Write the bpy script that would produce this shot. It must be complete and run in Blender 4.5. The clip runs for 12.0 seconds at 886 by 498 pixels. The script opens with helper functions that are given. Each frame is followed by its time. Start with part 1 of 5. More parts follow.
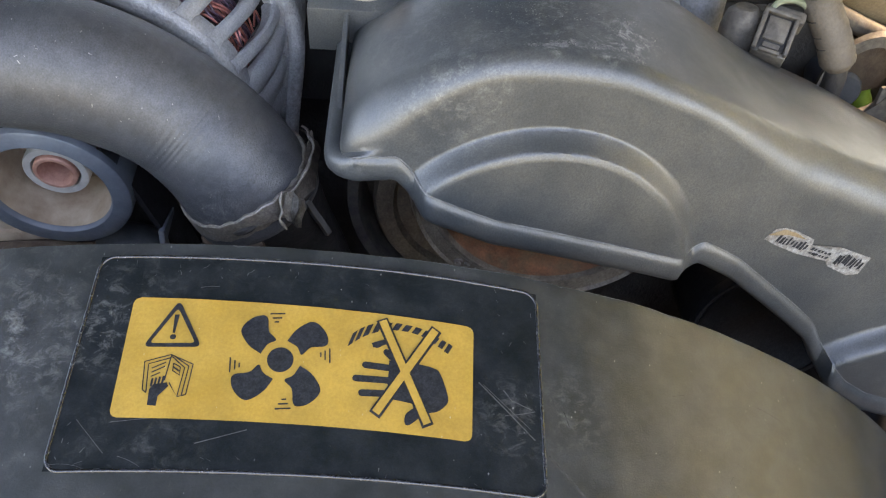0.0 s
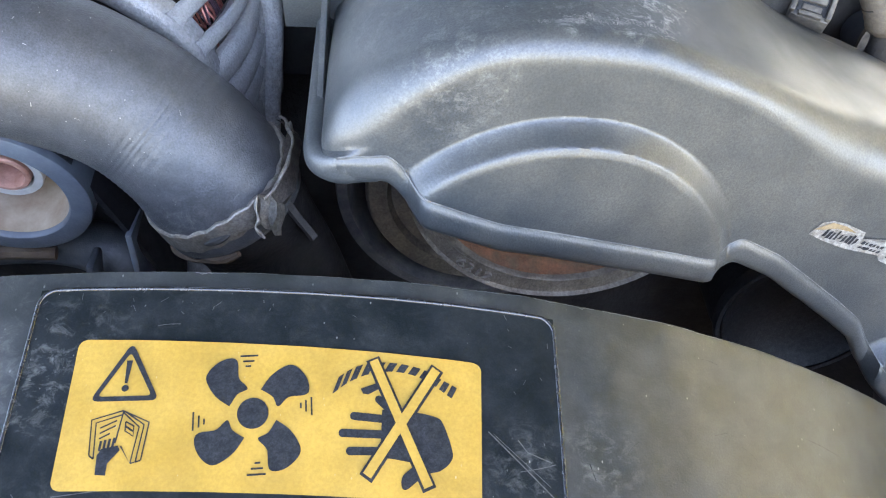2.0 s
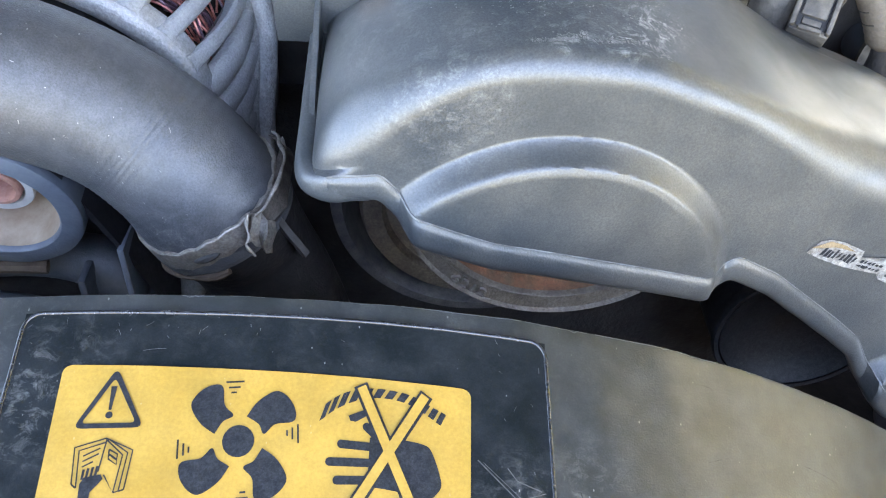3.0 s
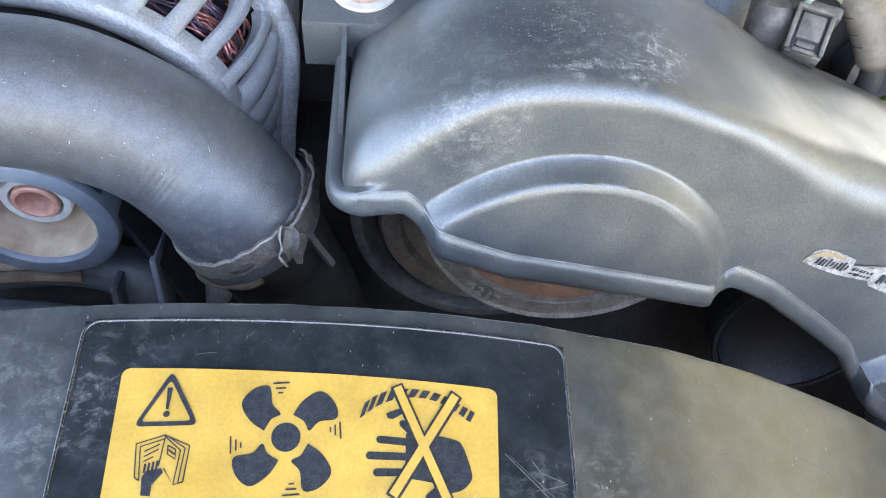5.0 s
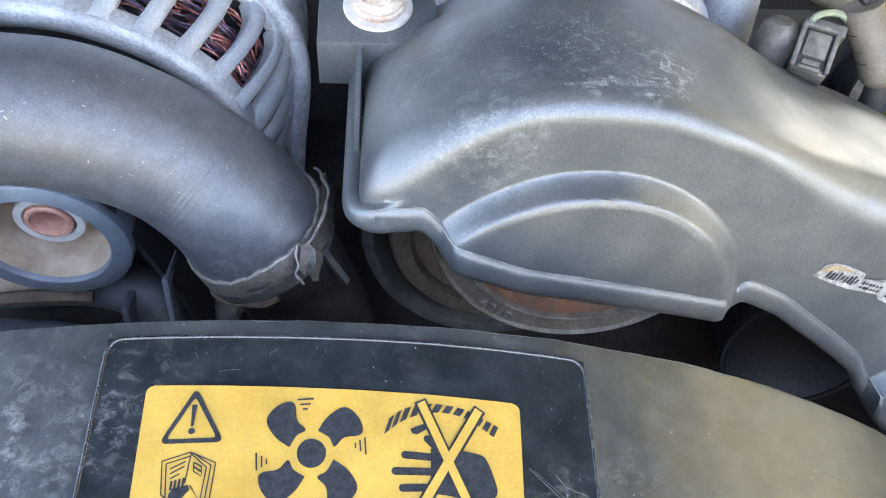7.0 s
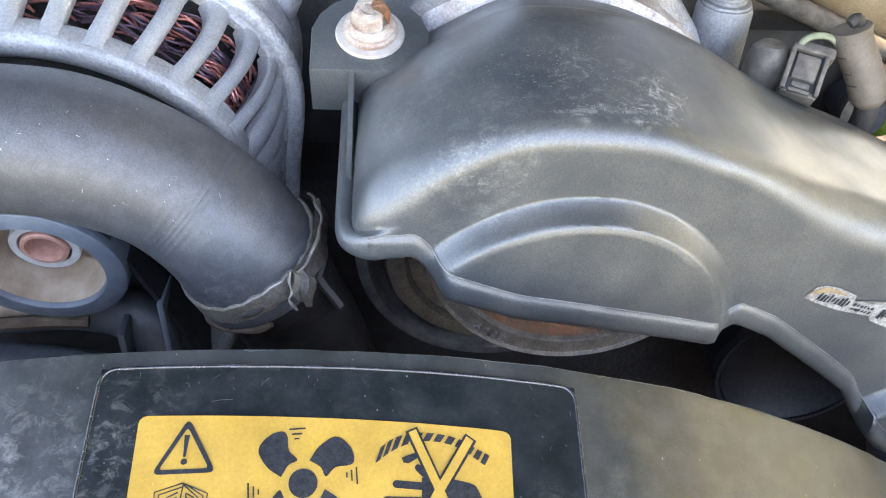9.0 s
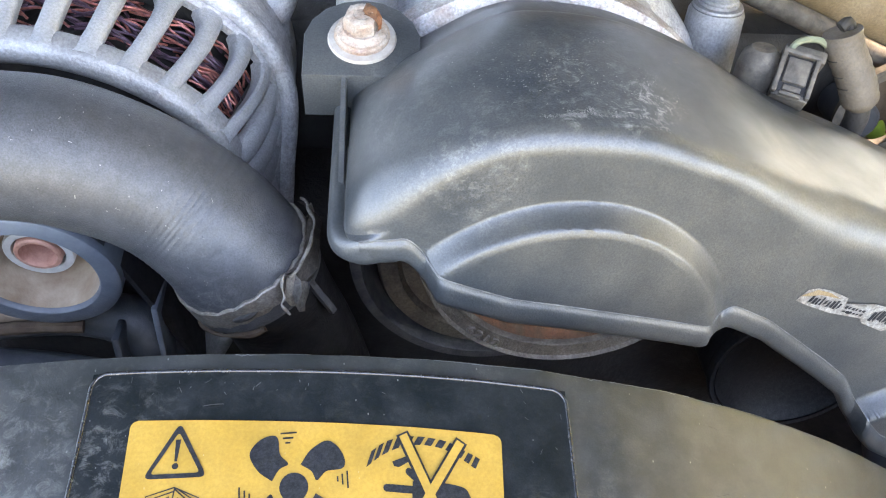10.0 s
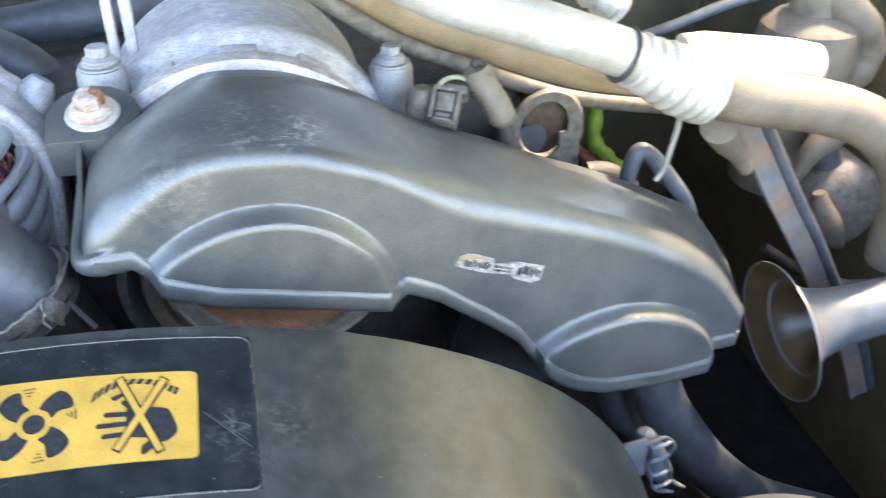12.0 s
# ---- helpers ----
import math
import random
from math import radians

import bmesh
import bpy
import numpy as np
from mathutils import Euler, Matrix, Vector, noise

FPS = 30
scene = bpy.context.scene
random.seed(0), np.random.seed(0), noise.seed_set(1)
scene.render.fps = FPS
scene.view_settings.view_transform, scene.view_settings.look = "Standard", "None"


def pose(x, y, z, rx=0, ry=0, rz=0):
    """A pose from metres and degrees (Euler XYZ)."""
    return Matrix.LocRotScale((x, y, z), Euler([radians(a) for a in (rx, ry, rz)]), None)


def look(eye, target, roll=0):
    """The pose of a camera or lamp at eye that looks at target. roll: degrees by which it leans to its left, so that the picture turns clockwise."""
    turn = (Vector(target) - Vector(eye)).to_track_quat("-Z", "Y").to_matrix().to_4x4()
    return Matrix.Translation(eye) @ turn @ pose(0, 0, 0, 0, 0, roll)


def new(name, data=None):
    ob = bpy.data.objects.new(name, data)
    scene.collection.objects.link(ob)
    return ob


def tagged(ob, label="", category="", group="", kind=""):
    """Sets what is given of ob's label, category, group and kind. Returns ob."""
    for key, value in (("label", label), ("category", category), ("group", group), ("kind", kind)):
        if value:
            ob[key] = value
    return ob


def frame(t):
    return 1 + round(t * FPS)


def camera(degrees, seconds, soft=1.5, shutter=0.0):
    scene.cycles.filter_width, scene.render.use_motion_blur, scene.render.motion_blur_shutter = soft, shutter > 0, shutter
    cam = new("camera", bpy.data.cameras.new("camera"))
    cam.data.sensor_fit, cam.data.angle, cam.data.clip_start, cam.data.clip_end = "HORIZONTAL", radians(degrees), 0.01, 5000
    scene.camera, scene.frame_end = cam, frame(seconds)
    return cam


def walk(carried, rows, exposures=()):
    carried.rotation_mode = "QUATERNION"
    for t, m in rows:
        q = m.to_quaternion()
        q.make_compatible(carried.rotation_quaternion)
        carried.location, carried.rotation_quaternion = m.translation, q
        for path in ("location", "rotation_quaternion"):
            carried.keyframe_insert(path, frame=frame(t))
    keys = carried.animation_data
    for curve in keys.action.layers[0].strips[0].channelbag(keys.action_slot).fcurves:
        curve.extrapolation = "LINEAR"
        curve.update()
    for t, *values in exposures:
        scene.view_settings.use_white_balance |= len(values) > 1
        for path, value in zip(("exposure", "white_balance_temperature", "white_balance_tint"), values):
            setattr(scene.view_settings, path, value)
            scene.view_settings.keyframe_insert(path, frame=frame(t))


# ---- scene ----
from mathutils.bvhtree import BVHTree

cam = camera(53.7, 12.0, soft=1.1, shutter=0.22)
PATH = [
    (0, (-0.019, -0.076, 1.045), (0.088, 1.458, -0.235), 5.5),
    (0.5, (-0.026, -0.057, 1.033), (0.08, 1.428, -0.302), 5.5),
    (1, (-0.026, -0.035, 1.028), (0.07, 1.426, -0.334), 4.8),
    (1.5, (-0.015, -0.034, 1.032), (0.087, 1.427, -0.329), 4.4),
    (2, (-0.016, -0.024, 1.03), (0.087, 1.437, -0.332), 4.2),
    (2.5, (-0.015, -0.017, 1.025), (0.083, 1.443, -0.339), 4.2),
    (3, (-0.012, -0.016, 1.033), (0.084, 1.444, -0.331), 4.2),
    (3.5, (-0.017, -0.017, 1.035), (0.088, 1.444, -0.326), 4.4),
    (5.3, (-0.025, -0.034, 1.05), (0.095, 1.443, -0.293), 4.5),
    (5.5, (-0.025, -0.035, 1.049), (0.105, 1.449, -0.285), 4.4),
    (6, (-0.029, -0.037, 1.049), (0.104, 1.449, -0.283), 4.5),
    (6.5, (-0.036, -0.034, 1.048), (0.103, 1.456, -0.279), 4.6),
    (7, (-0.035, -0.034, 1.049), (0.098, 1.466, -0.267), 4.5),
    (9, (-0.032, -0.032, 1.055), (0.1, 1.485, -0.241), 4.1),
    (9.5, (-0.029, -0.032, 1.056), (0.102, 1.487, -0.237), 4.0),
    (10, (-0.029, -0.033, 1.056), (0.104, 1.49, -0.233), 3.9),
    (10.5, (-0.014, -0.033, 1.055), (0.121, 1.495, -0.229), 3.4),
    (11, (-0.002, -0.036, 1.053), (0.172, 1.506, -0.208), 2.0),
    (11.5, (0.001, -0.051, 1.062), (0.234, 1.53, -0.14), 1.5),
    (11.7, (0.018, -0.101, 1.08), (0.305, 1.498, -0.087), 1.2),
    (11.8, (0.026, -0.127, 1.083), (0.353, 1.484, -0.057), 1.0),
    (11.9, (0.033, -0.146, 1.084), (0.392, 1.472, -0.034), 1.0),
    (12, (0.048, -0.17, 1.086), (0.438, 1.457, -0.01), 0.5),
]
# stops and white balance along the way
EXPOSURES = [(0.0, 3.50, 8700, 21), (0.4, 3.61, 8500, 21), (1.0, 3.91, 8000, 21), (1.6, 4.12, 7700, 20), (3.5, 4.28, 7450, 19), (6.0, 4.32, 7450, 19), (9.5, 4.18, 8150, 20), (11.3, 4.18, 8300, 20), (12.0, 4.27, 7350, 14)]
walk(cam, [(t, look(eye, target, roll)) for t, eye, target, roll in PATH], EXPOSURES)

# ---- world and light ----
SUN_DIR = Vector((0.45, 0.20, 0.80)).normalized()
world = bpy.data.worlds.new("sky")
scene.world = world
world.use_nodes = True
wn = world.node_tree.nodes
sky = wn.new("ShaderNodeTexSky")
sky.sky_type = "NISHITA"
sky.sun_disc = False
sky.ozone_density = 0.8
sky.sun_elevation = math.asin(SUN_DIR.z)
sky.sun_rotation = math.atan2(SUN_DIR.x, SUN_DIR.y)
world.node_tree.links.new(sky.outputs[0], wn["Background"].inputs[0])
wn["Background"].inputs[1].default_value = 0.15
sun_data = bpy.data.lights.new("sun", "SUN")
sun_data.energy, sun_data.angle, sun_data.color = 2.0, radians(5), (1.0, 0.86, 0.68)
sun = new("sun", sun_data)
sun.matrix_world = look(SUN_DIR * 5, (0, 0, 0))

# ---- materials ----


def surf(name, dark, light, scale=40.0, rough=(0.4, 0.6), metal=0.0, grain=900.0, bump=0.0004,
         dust=None, dust_amount=0.3, dust_scale=60.0, specks=0.0, fine=0.0, scuffs=(), gloss=0.5, films=()):
    """A worn surface: two mottled colours, fine relief, patches of dust and small pale specks."""
    m = bpy.data.materials.new(name)
    m.use_nodes = True
    nt = m.node_tree
    b = nt.nodes["Principled BSDF"]
    co = nt.nodes.new("ShaderNodeTexCoord").outputs["Object"]

    def tex(s, detail=4.0, rg=0.6):
        n = nt.nodes.new("ShaderNodeTexNoise")
        n.inputs["Scale"].default_value, n.inputs["Detail"].default_value = s, detail
        n.inputs["Roughness"].default_value = rg
        nt.links.new(co, n.inputs["Vector"])
        return n.outputs["Fac"]

    def ramp(fac, lo, hi, out=(0.0, 1.0)):
        n = nt.nodes.new("ShaderNodeMapRange")
        n.inputs["From Min"].default_value, n.inputs["From Max"].default_value = lo, hi
        n.inputs["To Min"].default_value, n.inputs["To Max"].default_value = out
        nt.links.new(fac, n.inputs["Value"])
        return n.outputs[0]

    def mix(fac, a, c):
        n = nt.nodes.new("ShaderNodeMix")
        n.data_type = "RGBA"
        nt.links.new(fac, n.inputs["Factor"])
        for sock, v in ((n.inputs["A"], a), (n.inputs["B"], c)):
            if isinstance(v, tuple):
                sock.default_value = (*v, 1)
            else:
                nt.links.new(v, sock)
        return n.outputs["Result"]

    mottle = ramp(tex(scale, 6.0), 0.3, 0.7)
    col = mix(mottle, dark, light)
    if dust:
        col = mix(ramp(tex(dust_scale, 6.0, 0.6), 0.38, 0.76, (0.0, dust_amount)), col, dust)
        col = mix(ramp(tex(dust_scale * 6, 6.0, 0.7), 0.5, 0.8, (0.0, dust_amount * 0.45)), col, dust)
    if specks:
        v = nt.nodes.new("ShaderNodeTexVoronoi")
        v.inputs["Scale"].default_value = 420.0
        bend = nt.nodes.new("ShaderNodeMapping")
        bend.inputs["Scale"].default_value, bend.inputs["Rotation"].default_value = (1.0, 0.55, 0.8), (0.4, 0.7, 0.9)
        nt.links.new(co, bend.inputs["Vector"])
        nt.links.new(bend.outputs[0], v.inputs["Vector"])
        parts = nt.nodes.new("ShaderNodeSeparateColor")
        nt.links.new(v.outputs["Color"], parts.inputs[0])
        size = ramp(parts.outputs[0], 0.45, 1.0, (0.0, 0.13))
        away = nt.nodes.new("ShaderNodeMath")
        away.operation = "SUBTRACT"
        nt.links.new(size, away.inputs[0])
        nt.links.new(v.outputs["Distance"], away.inputs[1])
        near = ramp(away.outputs[0], -0.01, 0.04)
        gate = ramp(tex(60.0, 2.0), 0.40, 0.58, (0.0, specks))
        mul = nt.nodes.new("ShaderNodeMath")
        mul.operation = "MULTIPLY"
        nt.links.new(near, mul.inputs[0])
        nt.links.new(gate, mul.inputs[1])
        col = mix(mul.outputs[0], col, (0.6, 0.58, 0.54))
    for place, size, strength in scuffs:
        far = nt.nodes.new("ShaderNodeVectorMath")
        far.operation = "DISTANCE"
        far.inputs[1].default_value = place
        nt.links.new(co, far.inputs[0])
        inside = ramp(far.outputs["Value"], size * 0.3, size, (strength, 0.0))
        stretch = nt.nodes.new("ShaderNodeMapping")
        stretch.inputs["Scale"].default_value = (0.75, 0.9, 0.9)
        nt.links.new(co, stretch.inputs["Vector"])
        rubs = nt.nodes.new("ShaderNodeTexNoise")
        rubs.inputs["Scale"].default_value, rubs.inputs["Detail"].default_value = 210.0, 10.0
        rubs.inputs["Roughness"].default_value = 0.75
        rubs.inputs["Distortion"].default_value = 0.6
        nt.links.new(stretch.outputs[0], rubs.inputs["Vector"])
        rub = ramp(rubs.outputs["Fac"], 0.50, 0.72)
        mul = nt.nodes.new("ShaderNodeMath")
        mul.operation = "MULTIPLY"
        nt.links.new(inside, mul.inputs[0])
        nt.links.new(rub, mul.inputs[1])
        col = mix(mul.outputs[0], col, (0.30, 0.30, 0.28))
    # soft round patches of one tone; the cover's hold dust and reflected light
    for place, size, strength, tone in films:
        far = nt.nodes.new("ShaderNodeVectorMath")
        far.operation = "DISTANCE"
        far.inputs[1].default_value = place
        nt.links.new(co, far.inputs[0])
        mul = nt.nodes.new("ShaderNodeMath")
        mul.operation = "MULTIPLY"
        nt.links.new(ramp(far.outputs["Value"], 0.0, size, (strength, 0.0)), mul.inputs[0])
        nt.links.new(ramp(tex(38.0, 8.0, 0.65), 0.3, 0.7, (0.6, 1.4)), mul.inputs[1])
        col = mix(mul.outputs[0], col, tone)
    if fine:
        n = nt.nodes.new("ShaderNodeMix")
        n.data_type, n.blend_type = "RGBA", "MULTIPLY"
        n.inputs["Factor"].default_value = 1.0
        nt.links.new(col, n.inputs["A"])
        nt.links.new(ramp(tex(grain, 3.0, 0.7), 0.35, 0.65, (1 - fine, 1 + fine)), n.inputs["B"])
        col = n.outputs["Result"]
    nt.links.new(col, b.inputs["Base Color"])
    nt.links.new(ramp(tex(scale * 2.3, 5.0), 0.3, 0.7, rough), b.inputs["Roughness"])
    b.inputs["Metallic"].default_value = metal
    b.inputs["Specular IOR Level"].default_value = gloss
    bp = nt.nodes.new("ShaderNodeBump")
    bp.inputs["Strength"].default_value = 0.6
    bp.inputs["Distance"].default_value = bump
    height = tex(grain, 3.0)
    nt.links.new(height, bp.inputs["Height"])
    nt.links.new(bp.outputs[0], b.inputs["Normal"])
    return m


DUST = (0.30, 0.26, 0.20)
GREY_DUST = (0.26, 0.27, 0.28)
TAN_DUST_AND_SHEEN = (0.36, 0.285, 0.18)
M_SHROUD = surf("shroud plastic", (0.011, 0.014, 0.0145), (0.021, 0.023, 0.0225), 45, (0.30, 0.38), 0, 1500, 0.00015, GREY_DUST, 0.09, 90, 0.3, 0.18,
                (((-0.165, 0.120, 0.81), 0.055, 0.30), ((-0.145, 0.135, 0.82), 0.030, 0.22), ((-0.12, 0.168, 0.832), 0.030, 0.16), ((0.0, 0.172, 0.830), 0.07, 0.12), ((-0.155, 0.155, 0.823), 0.05, 0.22), ((0.045, 0.122, 0.808), 0.02, 0.35)), gloss=1.0)
M_PANEL = surf("panel plastic", (0.006, 0.0085, 0.0095), (0.009, 0.012, 0.0135), 60, (0.3, 0.4), 0, 1800, 0.0001, GREY_DUST, 0.05, 90, 0.35, 0.15,
               (((-0.122, 0.136, 0.823), 0.022, 0.40), ((-0.112, 0.150, 0.826), 0.022, 0.18), ((0.026, 0.115, 0.813), 0.020, 0.25), ((-0.10, 0.095, 0.806), 0.03, 0.12), ((-0.05, 0.158, 0.826), 0.09, 0.05)), gloss=0.16)
M_BEAD = surf("polished bead", (0.012, 0.013, 0.015), (0.028, 0.030, 0.033), 200, (0.18, 0.30), 0, 1500, 0.00005, gloss=0.8)
M_COVER = surf("cover plastic", (0.026, 0.032, 0.037), (0.042, 0.047, 0.050), 55, (0.32, 0.41), 0, 1200, 0.00017, (0.30, 0.27, 0.22), 0.12, 36, 0, 0.28,
               (((0.045, 0.262, 0.889), 0.030, 0.28), ((0.010, 0.240, 0.882), 0.030, 0.28), ((0.0755, 0.2615, 0.884), 0.015, 2.2), ((0.043, 0.278, 0.892), 0.014, 0.5), ((0.064, 0.2485, 0.884), 0.012, 1.3), ((0.042, 0.247, 0.886), 0.010, 1.3), ((-0.02, 0.28, 0.874), 0.05, 0.22), ((0.05, 0.30, 0.893), 0.05, 0.15), ((0.0, 0.232, 0.86), 0.03, 0.3)), gloss=0.8,
               # tan patches: dust mixed with the warm light reflected on the right
               films=(((0.125, 0.232, 0.815), 0.080, 0.085, TAN_DUST_AND_SHEEN), ((0.215, 0.255, 0.790), 0.095, 0.060, TAN_DUST_AND_SHEEN), ((0.055, 0.222, 0.840), 0.055, 0.050, TAN_DUST_AND_SHEEN), ((0.090, 0.228, 0.795), 0.050, 0.065, TAN_DUST_AND_SHEEN),
                      # grey dust patches lighten the short end and the lug
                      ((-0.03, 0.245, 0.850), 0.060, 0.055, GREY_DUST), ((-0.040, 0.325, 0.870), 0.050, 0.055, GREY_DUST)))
M_RUBBER = surf("hose rubber", (0.033, 0.0375, 0.043), (0.047, 0.0465, 0.049), 22, (0.36, 0.44), 0, 1300, 0.0004, GREY_DUST, 0.10, 150, 0.35, 0.25, (((-0.10, 0.235, 0.795), 0.02, 0.4),), gloss=0.55)
M_BELT = surf("belt rubber", (0.008, 0.008, 0.009), (0.014, 0.014, 0.016), 80, (0.5, 0.7), 0, 900, 0.0003)
M_STEEL = surf("worn steel", (0.16, 0.15, 0.14), (0.34, 0.33, 0.31), 120, (0.35, 0.6), 0.7, 900, 0.0003, (0.20, 0.12, 0.07), 0.5, 140)
M_CLAMP = surf("clamp steel", (0.15, 0.14, 0.125), (0.30, 0.28, 0.25), 160, (0.4, 0.6), 0.5, 900, 0.0005, (0.16, 0.11, 0.07), 0.6, 200, 0, 0.25)
M_BOLT = surf("pale rusty bolt", (0.30, 0.255, 0.215), (0.48, 0.43, 0.38), 260, (0.45, 0.65), 0.2, 900, 0.00025, (0.20, 0.075, 0.03), 0.8, 150, 0, 0.25)
M_STRAP = surf("rust-dark strap", (0.030, 0.024, 0.021), (0.085, 0.066, 0.055), 180, (0.4, 0.6), 0.3, 900, 0.0006, (0.24, 0.21, 0.18), 0.35, 240, 0, 0.3)
M_STAY = surf("rust-patched steel strip", (0.10, 0.11, 0.125), (0.20, 0.205, 0.21), 60, (0.35, 0.5), 0.3, 800, 0.0004, (0.30, 0.16, 0.07), 0.85, 35)
M_RUST = surf("rusty steel", (0.14, 0.050, 0.023), (0.34, 0.125, 0.055), 90, (0.6, 0.85), 0.1, 800, 0.0009, (0.085, 0.095, 0.055), 0.7, 80, 0, 0.2)
M_FIGURE = surf("rubbed cast figures", (0.14, 0.12, 0.10), (0.25, 0.22, 0.19), 300, (0.4, 0.55), 0.0, 900, 0.0002)
M_RIM = surf("pulley ring", (0.085, 0.068, 0.054), (0.19, 0.160, 0.13), 110, (0.40, 0.6), 0.2, 700, 0.0008, DUST, 0.4, 90, 0, 0.25)
M_ALU = surf("cast aluminium", (0.30, 0.31, 0.325), (0.54, 0.54, 0.55), 90, (0.42, 0.65), 0.35, 600, 0.0012, (0.19, 0.155, 0.13), 0.5, 120, 0, 0.2)
M_BRIGHT = surf("bright aluminium", (0.35, 0.34, 0.315), (0.50, 0.485, 0.45), 50, (0.32, 0.5), 0.45, 700, 0.0005, (0.27, 0.20, 0.12), 0.5, 60, 0, 0.15)
M_FLANGE = surf("machined aluminium", (0.24, 0.235, 0.235), (0.54, 0.52, 0.51), 110, (0.35, 0.55), 0.3, 700, 0.0014, (0.22, 0.15, 0.12), 0.8, 120, 0, 0.3)
M_CLAMP2 = surf("pale washer", (0.36, 0.34, 0.32), (0.50, 0.48, 0.45), 200, (0.4, 0.6), 0.25, 900, 0.0003, (0.28, 0.18, 0.11), 0.35, 160)
M_COPPER = surf("copper wire", (0.20, 0.06, 0.055), (0.55, 0.20, 0.16), 400, (0.25, 0.45), 0.5, 900, 0.0002)
M_DARKWIRE = surf("varnished wire", (0.045, 0.026, 0.040), (0.14, 0.075, 0.105), 400, (0.3, 0.5), 0.3, 900, 0.0002)
M_TAN = surf("dusty tan plastic", (0.15, 0.097, 0.045), (0.27, 0.188, 0.10), 35, (0.55, 0.75), 0, 700, 0.0006, (0.29, 0.23, 0.15), 0.5, 60, 0, 0.15)
M_DUSTRUBBER = surf("dust-coated rubber", (0.066, 0.052, 0.039), (0.120, 0.098, 0.076), 40, (0.55, 0.75), 0, 700, 0.0005, (0.19, 0.145, 0.095), 0.45, 50, 0, 0.15)
M_GREYPLUG = surf("dusty connector plastic", (0.040, 0.034, 0.029), (0.092, 0.077, 0.063), 120, (0.55, 0.75), 0, 900, 0.0003, DUST, 0.4, 150)
M_DISH = surf("dirty pulley dish", (0.27, 0.20, 0.14), (0.44, 0.35, 0.26), 90, (0.5, 0.7), 0.1, 700, 0.0004, (0.22, 0.12, 0.07), 0.5, 70)
M_HUB = surf("pulley hub", (0.42, 0.41, 0.39), (0.58, 0.57, 0.55), 120, (0.35, 0.55), 0.4, 700, 0.0003)
M_SLEEVE = surf("rusty sleeve", (0.32, 0.15, 0.11), (0.50, 0.27, 0.21), 250, (0.45, 0.65), 0.3, 700, 0.0003)
M_BLOCK = surf("oily engine metal", (0.012, 0.012, 0.013), (0.035, 0.034, 0.033), 35, (0.5, 0.75), 0.1, 300, 0.0015, (0.07, 0.05, 0.035), 0.3, 30)
M_BLUE = surf("dark hose", (0.022, 0.026, 0.032), (0.045, 0.052, 0.062), 50, (0.45, 0.6), 0, 800, 0.0003, GREY_DUST, 0.15, 60)
M_YELLOW = surf("yellow label film", (0.370, 0.212, 0.036), (0.450, 0.272, 0.058), 45, (0.33, 0.48), 0, 900, 0.00005, (0.20, 0.125, 0.030), 0.45, 60, 0.25, 0.08, gloss=0.35)
M_PRINT = surf("black label print", (0.008, 0.009, 0.011), (0.017, 0.018, 0.021), 300, (0.4, 0.55), 0, 1200, 0.0001, GREY_DUST, 0.07, 400, 0, 0.3, gloss=0.3)
M_FOIL = surf("worn paper label", (0.13, 0.125, 0.115), (0.33, 0.32, 0.295), 420, (0.35, 0.55), 0, 900, 0.0004, (0.14, 0.105, 0.07), 0.6, 200, 0, 0.3)
M_SCRATCH = surf("scuffed plastic", (0.028, 0.028, 0.029), (0.095, 0.095, 0.092), 600, (0.5, 0.7), 0, 900, 0.0001)
M_NICK = surf("fine nicks", (0.035, 0.037, 0.038), (0.12, 0.12, 0.115), 90, (0.4, 0.6), 0, 900, 0.0002)
M_CHIP = surf("torn plastic edge", (0.07, 0.07, 0.072), (0.28, 0.28, 0.275), 260, (0.5, 0.7), 0, 900, 0.0003)
M_LINE = surf("rubbed moulding line", (0.06, 0.06, 0.06), (0.20, 0.20, 0.19), 160, (0.3, 0.45), 0, 900, 0.0002)
M_DARKRING = surf("dusty dark grey pulley", (0.065, 0.065, 0.070), (0.115, 0.113, 0.115), 90, (0.4, 0.55), 0.1, 800, 0.0004, DUST, 0.25, 90, 0, 0.15)
M_RUB = surf("rubbed pale plastic", (0.10, 0.10, 0.098), (0.32, 0.31, 0.285), 500, (0.4, 0.6), 0, 900, 0.0004)
M_HORN = surf("grey horn", (0.062, 0.072, 0.085), (0.115, 0.125, 0.14), 50, (0.35, 0.5), 0.2, 700, 0.0003, DUST, 0.2, 60)
M_HORN_IN = surf("horn inside", (0.034, 0.024, 0.011), (0.070, 0.045, 0.020), 40, (0.30, 0.42), 0.0, 700, 0.0003)
M_RING = surf("blue-grey painted steel", (0.07, 0.085, 0.105), (0.11, 0.13, 0.155), 60, (0.4, 0.55), 0.1, 800, 0.0003, GREY_DUST, 0.2, 80)
M_WIRE = surf("pale wire", (0.15, 0.165, 0.10), (0.23, 0.24, 0.16), 200, (0.5, 0.6))
M_GREEN = surf("green sleeve", (0.12, 0.20, 0.02), (0.22, 0.33, 0.04), 80, (0.5, 0.6))
M_RED = surf("red sleeve", (0.10, 0.02, 0.018), (0.17, 0.035, 0.03), 80, (0.5, 0.6))
M_BODY = surf("dirty dark body paint", (0.050, 0.043, 0.028), (0.100, 0.084, 0.054), 14, (0.4, 0.6), 0, 60, 0.001, (0.15, 0.11, 0.06), 0.6, 16)
